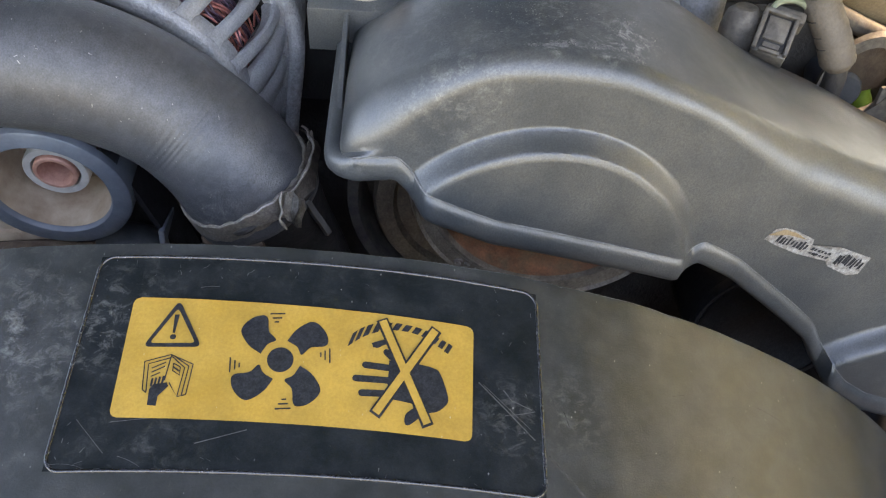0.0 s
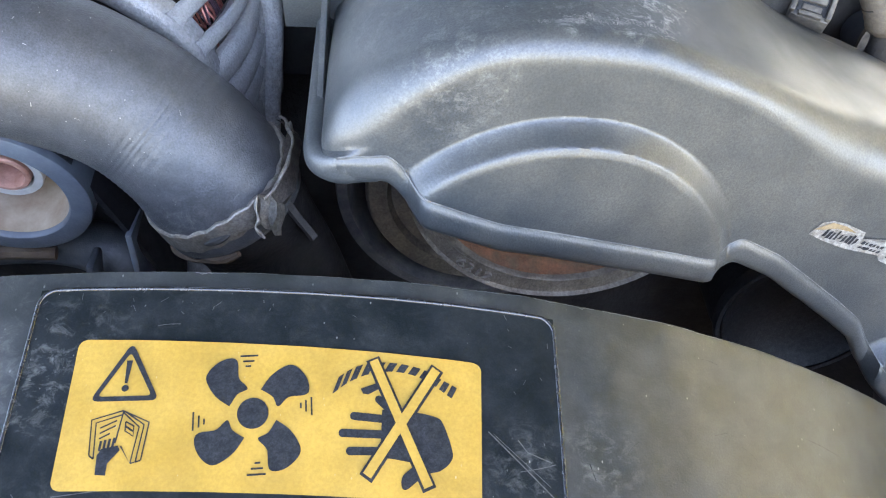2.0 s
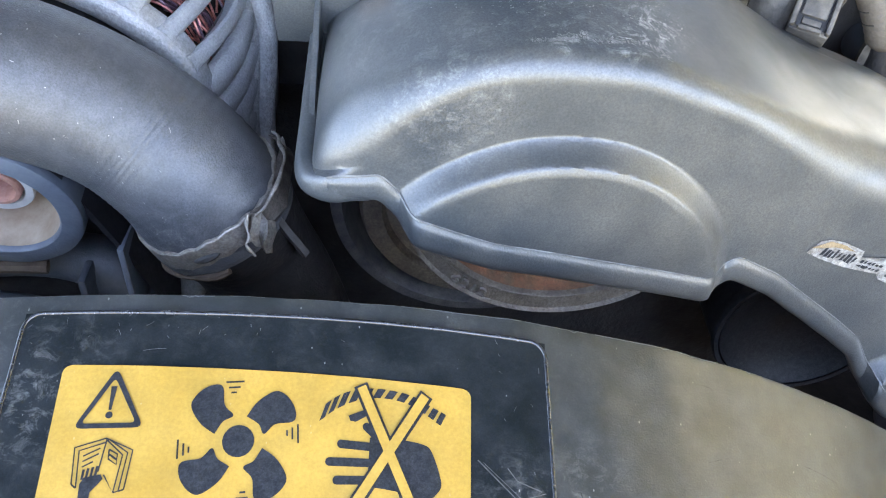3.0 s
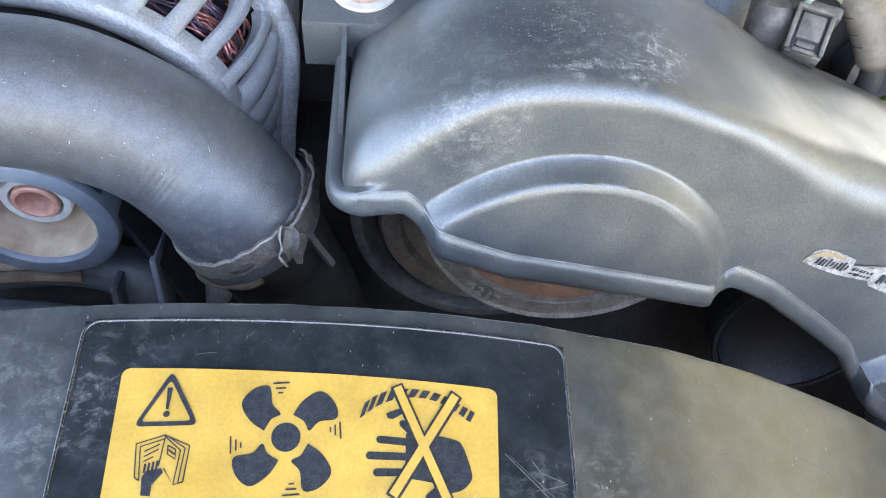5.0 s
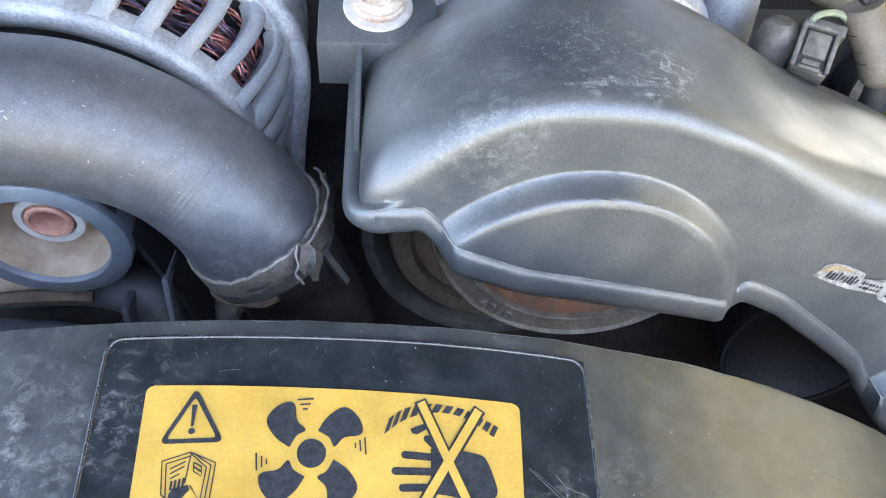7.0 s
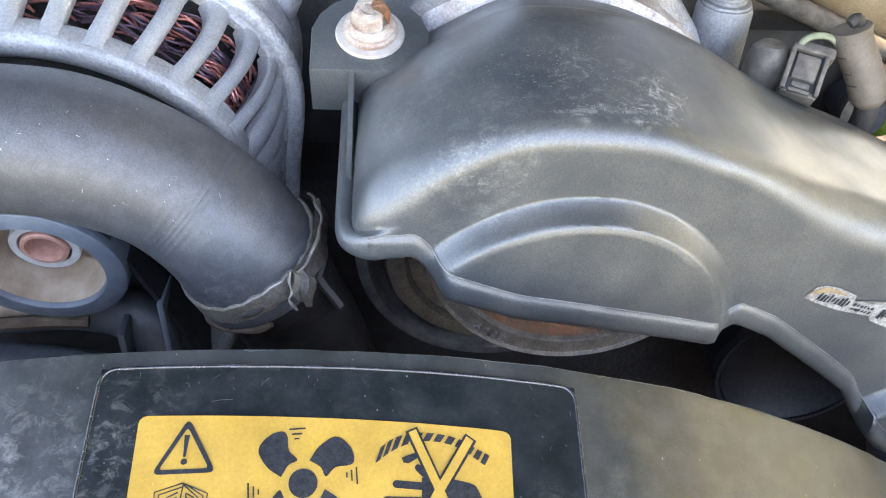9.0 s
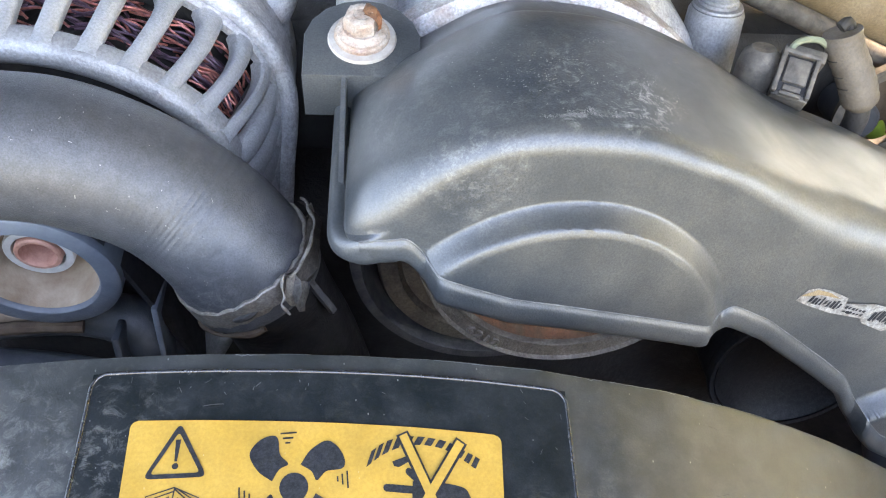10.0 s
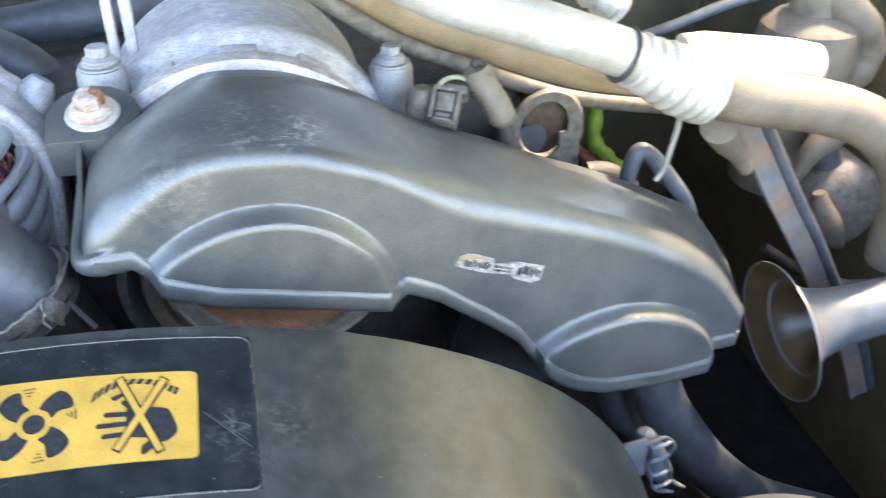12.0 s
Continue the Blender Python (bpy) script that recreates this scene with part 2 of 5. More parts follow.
# blue-green picked for the tint it lends to reflections in the black plastic
M_LINER = surf("lid liner", (0.016, 0.024, 0.027), (0.032, 0.045, 0.049), 12, (0.7, 0.9), 0, 200, 0.002)
M_GROUND = surf("dry earth and grass", (0.16, 0.15, 0.06), (0.30, 0.25, 0.14), 1.5, (0.8, 1.0), 0, 20, 0.01, (0.12, 0.15, 0.04), 0.6, 0.7)
M_FIN = surf("smooth cast fins", (0.26, 0.27, 0.285), (0.36, 0.365, 0.375), 40, (0.42, 0.58), 0.25, 900, 0.0007, (0.25, 0.22, 0.19), 0.22, 70, 0.35, 0.16)
M_BROWN = surf("rust-brown dirt", (0.028, 0.019, 0.013), (0.065, 0.043, 0.030), 90, (0.6, 0.85), 0, 600, 0.0008, (0.16, 0.12, 0.085), 0.4, 80, gloss=0.25)
# near-black that puts deep shade into the colour of neck and floor
M_DARK = surf("shade-black metal", (0.004, 0.004, 0.005), (0.010, 0.010, 0.011), 40, (0.55, 0.8), 0, 400, 0.0008, (0.03, 0.023, 0.017), 0.3, 40, gloss=0.2)
M_CAST = surf("dirty and shaded grey casting", (0.20, 0.205, 0.215), (0.31, 0.31, 0.315), 50, (0.42, 0.62), 0.35, 700, 0.0008, (0.13, 0.11, 0.09), 0.4, 80, 0, 0.18)
# leaves set extra bright and translucent to lift the tree's reflection
M_LEAF = surf("leaves", (0.30, 0.30, 0.11), (0.46, 0.43, 0.18), 3.0, (0.5, 0.7), 0, 40, 0.005)
leaf_nodes, leaf_links = M_LEAF.node_tree.nodes, M_LEAF.node_tree.links
leaf_glow = leaf_nodes.new("ShaderNodeBsdfTranslucent")
leaf_glow.inputs["Color"].default_value = (0.82, 0.76, 0.36, 1)
leaf_mix = leaf_nodes.new("ShaderNodeMixShader")
leaf_mix.inputs[0].default_value = 0.6
leaf_links.new(leaf_nodes["Principled BSDF"].outputs[0], leaf_mix.inputs[1])
leaf_links.new(leaf_glow.outputs[0], leaf_mix.inputs[2])
leaf_links.new(leaf_mix.outputs[0], leaf_nodes["Material Output"].inputs["Surface"])

# ---- building helpers ----


def mesh(bm, name, material):
    bmesh.ops.recalc_face_normals(bm, faces=bm.faces)
    me = bpy.data.meshes.new(name)
    bm.to_mesh(me)
    bm.free()
    for p in me.polygons:
        p.use_smooth = True
    me.set_sharp_from_angle(angle=radians(38))
    me.materials.append(material)
    return me


def part(name, bm, material, parent, label=""):
    ob = new(name, mesh(bm, name, material))
    ob.parent = parent
    if parent.data is None:
        ob.matrix_parent_inverse = Matrix.Translation(-parent.location)
    return tagged(ob, label)


def thing(name, label, category, at=(0, 0, 0), group="", kind=""):
    ob = new(name)
    ob.location = at
    ob.empty_display_size = 0.01
    return tagged(ob, label, category, group, kind)


def single(name, bm, material, label, category, group="", kind=""):
    return tagged(new(name, mesh(bm, name, material)), label, category, group, kind)


def sheet(rows, bm=None, closed=False):
    """A skin through rows of points."""
    bm = bm or bmesh.new()
    vs = [[bm.verts.new(p) for p in row] for row in rows]
    n = len(rows[0])
    for a, b in zip(vs, vs[1:]):
        for i in range(n if closed else n - 1):
            j = (i + 1) % n
            bm.faces.new((a[i], a[j], b[j], b[i]))
    return bm


def lathe(profile, centre, seg=64, bm=None, axis="y", arc=(0.0, 360.0)):
    """A profile of (radius, place along the axis) turned about an axis through centre."""
    full = arc[1] - arc[0] >= 360
    n = seg if full else seg + 1
    c = Vector(centre)
    rows = []
    for r, h in profile:
        row = []
        for i in range(n):
            a = radians(arc[0] + (arc[1] - arc[0]) * i / seg)
            if axis == "y":
                row.append(c + Vector((r * math.sin(a), h, r * math.cos(a))))
            else:
                row.append(c + Vector((r * math.sin(a), r * math.cos(a), h)))
        rows.append(row)
    return sheet(rows, bm, full)


def spline(pts, n=12):
    """A smooth line through points."""
    p = [Vector(q) for q in pts]
    p = [2 * p[0] - p[1]] + p + [2 * p[-1] - p[-2]]
    out = []
    for i in range(1, len(p) - 2):
        for k in range(n):
            t = k / n
            out.append(0.5 * ((2 * p[i]) + (p[i + 1] - p[i - 1]) * t + (2 * p[i - 1] - 5 * p[i] + 4 * p[i + 1] - p[i + 2]) * t * t
                              + (3 * p[i] - p[i - 1] - 3 * p[i + 1] + p[i + 2]) * t ** 3))
    out.append(p[-2])
    return out


def evenly(line, step):
    """The same line with points at even steps."""
    way = [0.0]
    for a, b in zip(line, line[1:]):
        way.append(way[-1] + (b - a).length)
    at = np.linspace(0, way[-1], int(way[-1] / step) + 1)
    return [Vector(q) for q in zip(*(np.interp(at, way, [p[k] for p in line]) for k in range(3)))]


def tube(line, radius, seg=16, bm=None, caps=True):
    """A tube round a line; radius: a number or a function of the way from 0 to 1."""
    bm = bm or bmesh.new()
    rows = []
    side = None
    for i, p in enumerate(line):
        d = (line[min(i + 1, len(line) - 1)] - line[max(i - 1, 0)]).normalized()
        if side is None:
            side = d.orthogonal().normalized()
        side = (side - d * side.dot(d)).normalized()
        up = d.cross(side)
        r = radius(i / (len(line) - 1)) if callable(radius) else radius
        rows.append([p + r * (math.cos(a) * side + math.sin(a) * up) for a in (2 * math.pi * k / seg for k in range(seg))])
    vs = [[bm.verts.new(p) for p in row] for row in rows]
    for a, b in zip(vs, vs[1:]):
        for i in range(seg):
            j = (i + 1) % seg
            bm.faces.new((a[i], a[j], b[j], b[i]))
    if caps:
        bm.faces.new(vs[0][::-1])
        bm.faces.new(vs[-1])
    return bm


def box(lo, hi, bevel=0.001, bm=None, m=None):
    bm2 = bmesh.new()
    bmesh.ops.create_cube(bm2, size=1)
    lo, hi = Vector(lo), Vector(hi)
    bmesh.ops.scale(bm2, vec=hi - lo, verts=bm2.verts)
    if bevel:
        bmesh.ops.bevel(bm2, geom=bm2.edges[:], offset=bevel, segments=2, affect="EDGES", profile=0.5)
    bmesh.ops.translate(bm2, vec=(lo + hi) / 2, verts=bm2.verts)
    if m is not None:
        bmesh.ops.transform(bm2, matrix=m, verts=bm2.verts)
    if bm is None:
        return bm2
    me = bpy.data.meshes.new("tmp")
    bm2.to_mesh(me)
    bm2.free()
    bm.from_mesh(me)
    bpy.data.meshes.remove(me)
    return bm


def slab(outline, thick, bevel=0.0006, m=None):
    """A plate with an outline in x, y and a thickness downwards from z = 0."""
    bm = bmesh.new()
    f = bm.faces.new([bm.verts.new((x, y, 0)) for x, y in outline])
    if f.normal.z < 0:
        f.normal_flip()
    bm.normal_update()
    ext = bmesh.ops.extrude_face_region(bm, geom=[f])
    bmesh.ops.translate(bm, vec=(0, 0, -thick), verts=[v for v in ext["geom"] if isinstance(v, bmesh.types.BMVert)])
    if bevel:
        top = [e for e in bm.edges if all(abs(v.co.z) < 1e-9 for v in e.verts)]
        bmesh.ops.bevel(bm, geom=top, offset=bevel, segments=2, affect="EDGES", profile=0.5)
    if m is not None:
        bmesh.ops.transform(bm, matrix=m, verts=bm.verts)
    return bm


def hexagon(r, turn=0.0):
    return [(r * math.cos(radians(60 * i + turn)), r * math.sin(radians(60 * i + turn))) for i in range(6)]


def smooth01(t):
    t = min(1.0, max(0.0, t))
    return t * t * (3 - 2 * t)


# ---- fan shroud ----
SHROUD_MID = -0.065
SHROUD_RIM = 0.173


def shroud_profile(s):
    """The rim's line: x and z at a way s to the side of the crown."""
    a = abs(s)
    knots = [0, 0.067, 0.145, 0.20, 0.25, 0.299, 0.345, 0.385, 0.43, 0.52]
    xs = np.interp(a, knots, [0, 0.067, 0.144, 0.196, 0.241, 0.281, 0.310, 0.328, 0.338, 0.343])
    zs = np.interp(a, knots, [0, 0.0037, 0.020, 0.041, 0.066, 0.098, 0.136, 0.174, 0.218, 0.308])
    return SHROUD_MID + math.copysign(xs, s), 0.8345 - zs * (0.82 if s < 0 else 1.0)


def smooth_profile(s):
    pts = [shroud_profile(s + d) for d in (-0.04, -0.02, 0, 0.02, 0.04)]
    w = (0.12, 0.23, 0.30, 0.23, 0.12)
    return sum(p[0] * k for p, k in zip(pts, w)), sum(p[1] * k for p, k in zip(pts, w)) + 0.0006


def shroud_fall(y):
    """How far the skin lies inside the rim's line at a depth y."""
    d = SHROUD_RIM - y
    return 0.29 * min(d, 0.105) + 0.40 * max(0.0, d - 0.105)


S_TAB = [i * 0.004 for i in range(-115, 116)]
X_TAB = [smooth_profile(s)[0] for s in S_TAB]
Z_TAB = [smooth_profile(s)[1] for s in S_TAB]


def on_shroud(x, y, up=0.0):
    return Vector((x, y, float(np.interp(x, X_TAB, Z_TAB)) - shroud_fall(y) + up))


def build_shroud():
    ob = thing("fan_shroud", "scuffed black plastic radiator fan shroud with a chipped edge", "fan shroud", (SHROUD_MID, 0.1, 0.5))
    ss = [i * 0.006 for i in range(-80, 81)]
    prof = [smooth_profile(s) for s in ss]
    nor = []
    for i in range(len(prof)):
        a, b = prof[max(i - 1, 0)], prof[min(i + 1, len(prof) - 1)]
        d = Vector((b[0] - a[0], b[1] - a[1])).normalized()
        nor.append((-d.y, d.x))
    depth = [(SHROUD_RIM - 0.02, 0.030), (SHROUD_RIM - 0.003, 0.0060), (SHROUD_RIM, 0.002), (SHROUD_RIM + 0.0006, 0.0009), (SHROUD_RIM, 0.0002)]
    for k in range(46):
        y = SHROUD_RIM - 0.0012 - k * 0.005
        depth.append((y, shroud_fall(y)))
    rows = []
    for k, (y, fall) in enumerate(depth):
        row = []
        for i, (x, z) in enumerate(prof):
            wob = 0.0005 * noise.noise((x * 60, y * 30, 1.0)) + (0.0003 * noise.noise((x * 220, 4.0, 0.0)) if k < 6 else 0.0)
            row.append((x - nor[i][0] * fall * 0.35, y, z - fall * (0.35 + 0.65 * max(0.0, nor[i][1])) + wob))
        rows.append(row)
    skin = sheet(rows)
    tree = BVHTree.FromBMesh(skin)
    shell = part("shell", skin, M_SHROUD, ob)

    def on_shell(x, y, up):
        hit = tree.ray_cast(Vector((x, y, 1.0)), Vector((0, 0, -1)))
        return hit[0] + Vector((0, 0, up))

    # the framed field for the label
    x0, x1, y0, y1 = -0.1250, 0.0344, 0.0908, 0.1658

    def in_field(x, y, up):
        side = (x1 - x) / (x1 - x0)
        return on_shroud(x - 0.0006 * side * (y1 - y) / (y1 - y0), y + 0.0008 * side - 0.0020 * side * (y1 - y) / (y1 - y0), up)

    field = []
    for j in range(13):
        y = y0 + (y1 - y0) * j / 12
        field.append([in_field(x0 + (x1 - x0) * i / 30, y, 0.0009) for i in range(31)])
    panel = part("label_field", sheet(field), M_PANEL, ob, "cleaner black plastic field with a moulded border")
    ring = []
    r = 0.005
    for cx, cy, a0 in ((x1 - r, y1 - r, 0), (x0 + r, y1 - r, 90), (x0 + r, y0 + r, 180), (x1 - r, y0 + r, 270)):
        for k in range(7):
            a = radians(a0 + 15 * k)
            ring.append((cx + r * math.cos(a), cy + r * math.sin(a)))
    fine = []
    for (ax, ay), (bx, by) in zip(ring, ring[1:] + ring[:1]):
        n = max(1, int(math.hypot(bx - ax, by - ay) / 0.004))
        fine += [in_field(ax + (bx - ax) * k / n, ay + (by - ay) * k / n, 0.0008) for k in range(n)]
    part("border", tube(fine + fine[:1], 0.00068, 10, caps=False), M_BEAD, panel, "thin moulded bead round the field")
    rng = random.Random(3)
    x = -0.16
    while x < 0.21:
        dense = x > -0.062
        ln = rng.uniform(0.012, 0.045) if dense else rng.uniform(0.003, 0.012)
        n = 3 + int(ln / 0.0006)
        back = rng.uniform(0.0001, 0.0004)
        left, right = [], []
        bm = bmesh.new()
        for k in range(n):
            px = x + ln * k / (n - 1)
            half = max(0.00004, 0.00017 + 0.00026 * noise.noise((px * 900, 2.0, 0.0))) if 0 < k < n - 1 else 0.00002
            torn = 0.0030 * max(0.0, noise.noise((px * 190, 7.0, 3.0)) - 0.30) * rng.uniform(0.3, 1.2) if 0 < k < n - 1 else 0.0
            left.append(bm.verts.new(on_shell(px, SHROUD_RIM - back + half + 0.0004, 0.00010)))
            right.append(bm.verts.new(on_shell(px, SHROUD_RIM - back - half - torn, 0.00022)))
        for k in range(n - 1):
            bm.faces.new((left[k], left[k + 1], right[k + 1], right[k]))
        part("edge_chip", bm, M_CHIP, shell)
        x += ln + (rng.uniform(0.0002, 0.004) if dense else rng.uniform(0.004, 0.018))
    for pts, wide in (([(0.0120, 0.1270), (0.0215, 0.1185), (0.0314, 0.1095)], 0.0006), ([(0.0135, 0.1265), (0.0300, 0.1130)], 0.0003), ([(0.0208, 0.1255), (0.0235, 0.1222), (0.0308, 0.1200)], 0.0005),
                      ([(0.0361, 0.1051), (0.0503, 0.0910)], 0.0008), ([(0.0400, 0.1215), (0.0425, 0.1212), (0.0440, 0.1165)], 0.0006), ([(0.045, 0.110), (0.056, 0.092)], 0.0003),
                      ([(-0.1080, 0.1050), (-0.0930, 0.1068)], 0.0004), ([(-0.0800, 0.0985), (-0.0640, 0.1035)], 0.0005), ([(-0.1190, 0.1060), (-0.1080, 0.0950)], 0.0003),
                      ([(-0.150, 0.1605), (-0.1475, 0.1585), (-0.1440, 0.1595)], 0.0006), ([(0.086, 0.137), (0.094, 0.140)], 0.0003), ([(0.062, 0.124), (0.066, 0.1255)], 0.0004), ([(0.105, 0.110), (0.107, 0.113)], 0.0003)):
        part("scratch", strip(pts, wide * 0.65, on_shroud, 0.0012), M_SCRATCH, shell)
    for _ in range(46):
        x, y, a, ln = rng.uniform(-0.19, 0.16), rng.uniform(0.075, 0.168), rng.uniform(0, math.pi), rng.uniform(0.002, 0.014)
        bend = rng.uniform(-0.15, 0.15)
        if -0.113 < x < 0.014 and 0.103 < y < 0.153:
            continue
        pts = [(x + ln * k / 4 * math.cos(a + bend * k), y + 0.6 * ln * k / 4 * math.sin(a + bend * k)) for k in range(5)]
        if any(-0.112 < p[0] < 0.012 and 0.105 < p[1] < 0.152 for p in pts):
            continue
        part("scratch", strip(pts, rng.uniform(0.00010, 0.00026), on_shroud, 0.0012), M_SCRATCH, shell)
    # fine nicks, denser towards the edge
    nicks = []
    while len(nicks) < 300:
        x, y = rng.uniform(-0.19, 0.20), SHROUD_RIM - 0.002 - 0.10 * rng.random() ** 1.4
        if -0.116 < x < 0.018 and 0.099 < y < 0.157:
            continue
        a, ln = rng.gauss(math.pi / 2, 0.7), rng.uniform(0.0004, 0.0022)
        nicks.append(strip([(x + ln * q * math.cos(a), y + ln * q * math.sin(a)) for q in (0.0, 0.5, 1.0)], rng.uniform(0.00008, 0.00022), on_shroud, 0.0012))
    tagged(part("nicks", merge(*nicks), M_NICK, shell, "fine pale nicks and scratches"), kind="stuff")
    return ob


def strip(pts, width, place, up):
    """A flat stroke along points, laid on a surface by place(x, y, up)."""
    bm = bmesh.new()
    left, right = [], []
    for i, p in enumerate(pts):
        a, b = Vector(pts[max(i - 1, 0)]), Vector(pts[min(i + 1, len(pts) - 1)])
        d = (b - a).normalized()
        n = Vector((-d.y, d.x)) * (width / 2)
        left.append(bm.verts.new(place(p[0] + n.x, p[1] + n.y, up)))
        right.append(bm.verts.new(place(p[0] - n.x, p[1] - n.y, up)))
    for i in range(len(pts) - 1):
        bm.faces.new((left[i], left[i + 1], right[i + 1], right[i]))
    return bm


def patch(pts, place, up):
    bm = bmesh.new()
    bm.faces.new([bm.verts.new(place(x, y, up)) for x, y in pts])
    bmesh.ops.triangulate(bm, faces=bm.faces[:])
    return bm


def merge(*bms):
    out = bmesh.new()
    for b in bms:
        me = bpy.data.meshes.new("tmp")
        b.to_mesh(me)
        b.free()
        out.from_mesh(me)
        bpy.data.meshes.remove(me)
    return out


def on_label(u, v, up=0.0):
    """A place on the label by millimetres from its lower near corner."""
    side = 1 - u / 120
    return on_shroud(-0.1096 + 0.000999 * u + 0.00002 * (41 - v) * (60 - u) / 60, 0.1055 + 0.00102 * v + side * (0.0009 + 0.000036 * v), up)


def build_label():
    ob = thing("warning_label", "yellow warning label with black fan and danger pictograms", "warning label", (-0.05, 0.13, 0.82))
    r, outline = 2.6, []
    for cx, cy, a0 in ((120 - r, 41 - r, 0), (r, 41 - r, 90), (r, r, 180), (120 - r, r, 270)):
        outline += [(cx + r * math.cos(radians(a0 + 18 * k)), cy + r * math.sin(radians(a0 + 18 * k))) for k in range(6)]
    bm = bmesh.new()
    rows = []
    for v in [r * k / 6 for k in range(6)] + [r + (41 - 2 * r) * k / 10 for k in range(11)] + [41 - r + r * k / 6 for k in range(1, 7)]:
        ins = 0.0
        if v < r or v > 41 - r:
            d = r - min(v, 41 - v)
            ins = r - math.sqrt(max(0.0, r * r - d * d))
        rows.append([on_label(ins + (120 - 2 * ins) * i / 40, v, 0.0014) for i in range(41)])
    sheet(rows, bm)
    part("film", bm, M_YELLOW, ob)
    up = 0.0017

    def line(pts, w):
        return strip(pts, w, on_label, up)

    # warning triangle
    tri = [(16.0, 40.2), (6.3, 23.1), (26.3, 23.7)]
    tri_in = [(16.0, 37.2), (8.5, 24.5), (23.9, 25.0)]
    bm = bmesh.new()
    n = 3

    def rounded(pts, rad):
        out = []
        for i, p in enumerate(pts):
            a, b = Vector(pts[i - 1]), Vector(pts[(i + 1) % len(pts)])
            p = Vector(p)
            da, db = (a - p).normalized(), (b - p).normalized()
            for k in range(5):
                t = k / 4
                out.append(p + da * rad * (1 - t) ** 2 + db * rad * t * t)
        return out
    outer, inner = rounded(tri, 2.6), rounded(tri_in, 1.4)
    vo = [bm.verts.new(on_label(*p, up)) for p in outer]
    vi = [bm.verts.new(on_label(*p, up)) for p in inner]
    for i in range(len(vo)):
        j = (i + 1) % len(vo)
        bm.faces.new((vo[i], vo[j], vi[j], vi[i]))
    triangle = part("warning_triangle", bm, M_PRINT, ob, "black outlined warning triangle")
    mark = patch([(15.2, 34.8), (16.9, 34.9), (16.4, 28.3), (15.6, 28.3)], on_label, up)
    dot = patch([(16.0 + 1.05 * math.cos(a), 26.9 + 0.95 * math.sin(a)) for a in (k * math.pi / 8 for k in range(16))], on_label, up)
    part("exclamation_mark", merge(mark, dot), M_PRINT, triangle)
    # open booklet
    w = 0.42
    pages = merge(line([(9.2, 8.9), (8.2, 18.2), (16.6, 20.7), (24.5, 17.7), (23.8, 7.6)], w),
                  line([(10.6, 7.9), (9.6, 17.4), (16.6, 19.6)], w),
                  line([(16.8, 20.6), (15.9, 12.0)], w), line([(16.9, 20.2), (21.9, 16.4), (21.0, 6.8), (17.6, 11.3)], w),
                  line([(17.5, 20.4), (23.2, 17.0), (22.4, 7.2), (21.0, 6.8)], w), line([(22.4, 7.2), (23.8, 7.6)], w),
                  line([(9.2, 8.9), (10.6, 7.9)], w), line([(11.0, 16.0), (15.4, 18.1)], w), line([(11.1, 14.6), (15.3, 16.7)], w),
                  line([(11.2, 13.2), (14.0, 14.6)], w), line([(17.9, 17.8), (20.4, 16.6), (20.6, 13.9), (18.1, 15.3), (17.9, 17.8)], w),
                  line([(18.0, 16.6), (20.4, 15.2)], 0.5))
    booklet = part("booklet_symbol", pages, M_PRINT, ob, "black outlined open booklet")
    cuff = merge(patch([(11.8, 3.9), (14.7, 3.7), (14.7, 6.8), (17.6, 10.2), (16.8, 11.4), (12.4, 10.6), (11.4, 8.9)], on_label, up),
                 *[strip([(11.8 + 1.15 * k, 10.0), (11.9 + 1.2 * k, 12.6 + 0.3 * k)], 0.7, on_label, up) for k in range(4)])
    part("pointing_shape", cuff, M_PRINT, booklet)
    # fan wheel
    fc = Vector((53.4, 20.9))
    part("fan_hub", patch([(fc.x + 4.5 * math.cos(a), fc.y + 4.3 * math.sin(a)) for a in (k * math.pi / 12 for k in range(24))], on_label, up), M_PRINT, ob)
    blade = [(1.6, 6.9), (4.3, 11.2), (8.7, 14.4), (11.8, 13.8), (14.6, 10.9), (15.6, 7.6), (14.4, 5.9), (9.8, 5.0), (7.0, 2.2), (5.2, 4.9)]
    lineb = [Vector((x, y, 0)) for x, y in blade]
    loop = spline(lineb + lineb[:1], 5)[:-1]
    for k in range(4):
        a = radians(-90 * k)
        pts = [(fc.x + p.x * math.cos(a) - p.y * math.sin(a), fc.y + (p.x * math.sin(a) + p.y * math.cos(a)) * 0.98) for p in loop]
        part("fan_blade", patch(pts, on_label, up), M_PRINT, ob)
        for q, h in ((0.0, 2.6), (1.6, 1.65), (3.1, 0.8)):
            px, py = -3.4 - q * 0.0, 16.6 - q
            seg = []
            for dx in (-h, h):
                qx, qy = px + dx + 0.6, py + 0.1 * dx
                seg.append((fc.x + qx * math.cos(a) - qy * math.sin(a), fc.y + (qx * math.sin(a) + qy * math.cos(a)) * 0.98))
            part("speed_line", line(seg, 0.5), M_PRINT, ob)
    # crossed-out belt drive
    mid = spline([(76.6, 30.0, 0), (81.5, 33.6, 0), (88, 36.0, 0), (95, 36.6, 0), (102, 35.6, 0), (108, 32.8, 0), (112.6, 30.4, 0)], 6)
    for i in range(0, len(mid) - 1):
        k = i % 3
        if k == 2 and i > 1:
            continue
        half = 2.5 - 1.3 * smooth01(i / 20) + 0.4 * smooth01((i - 28) / 6)
        a, b = mid[i], mid[i + 1]
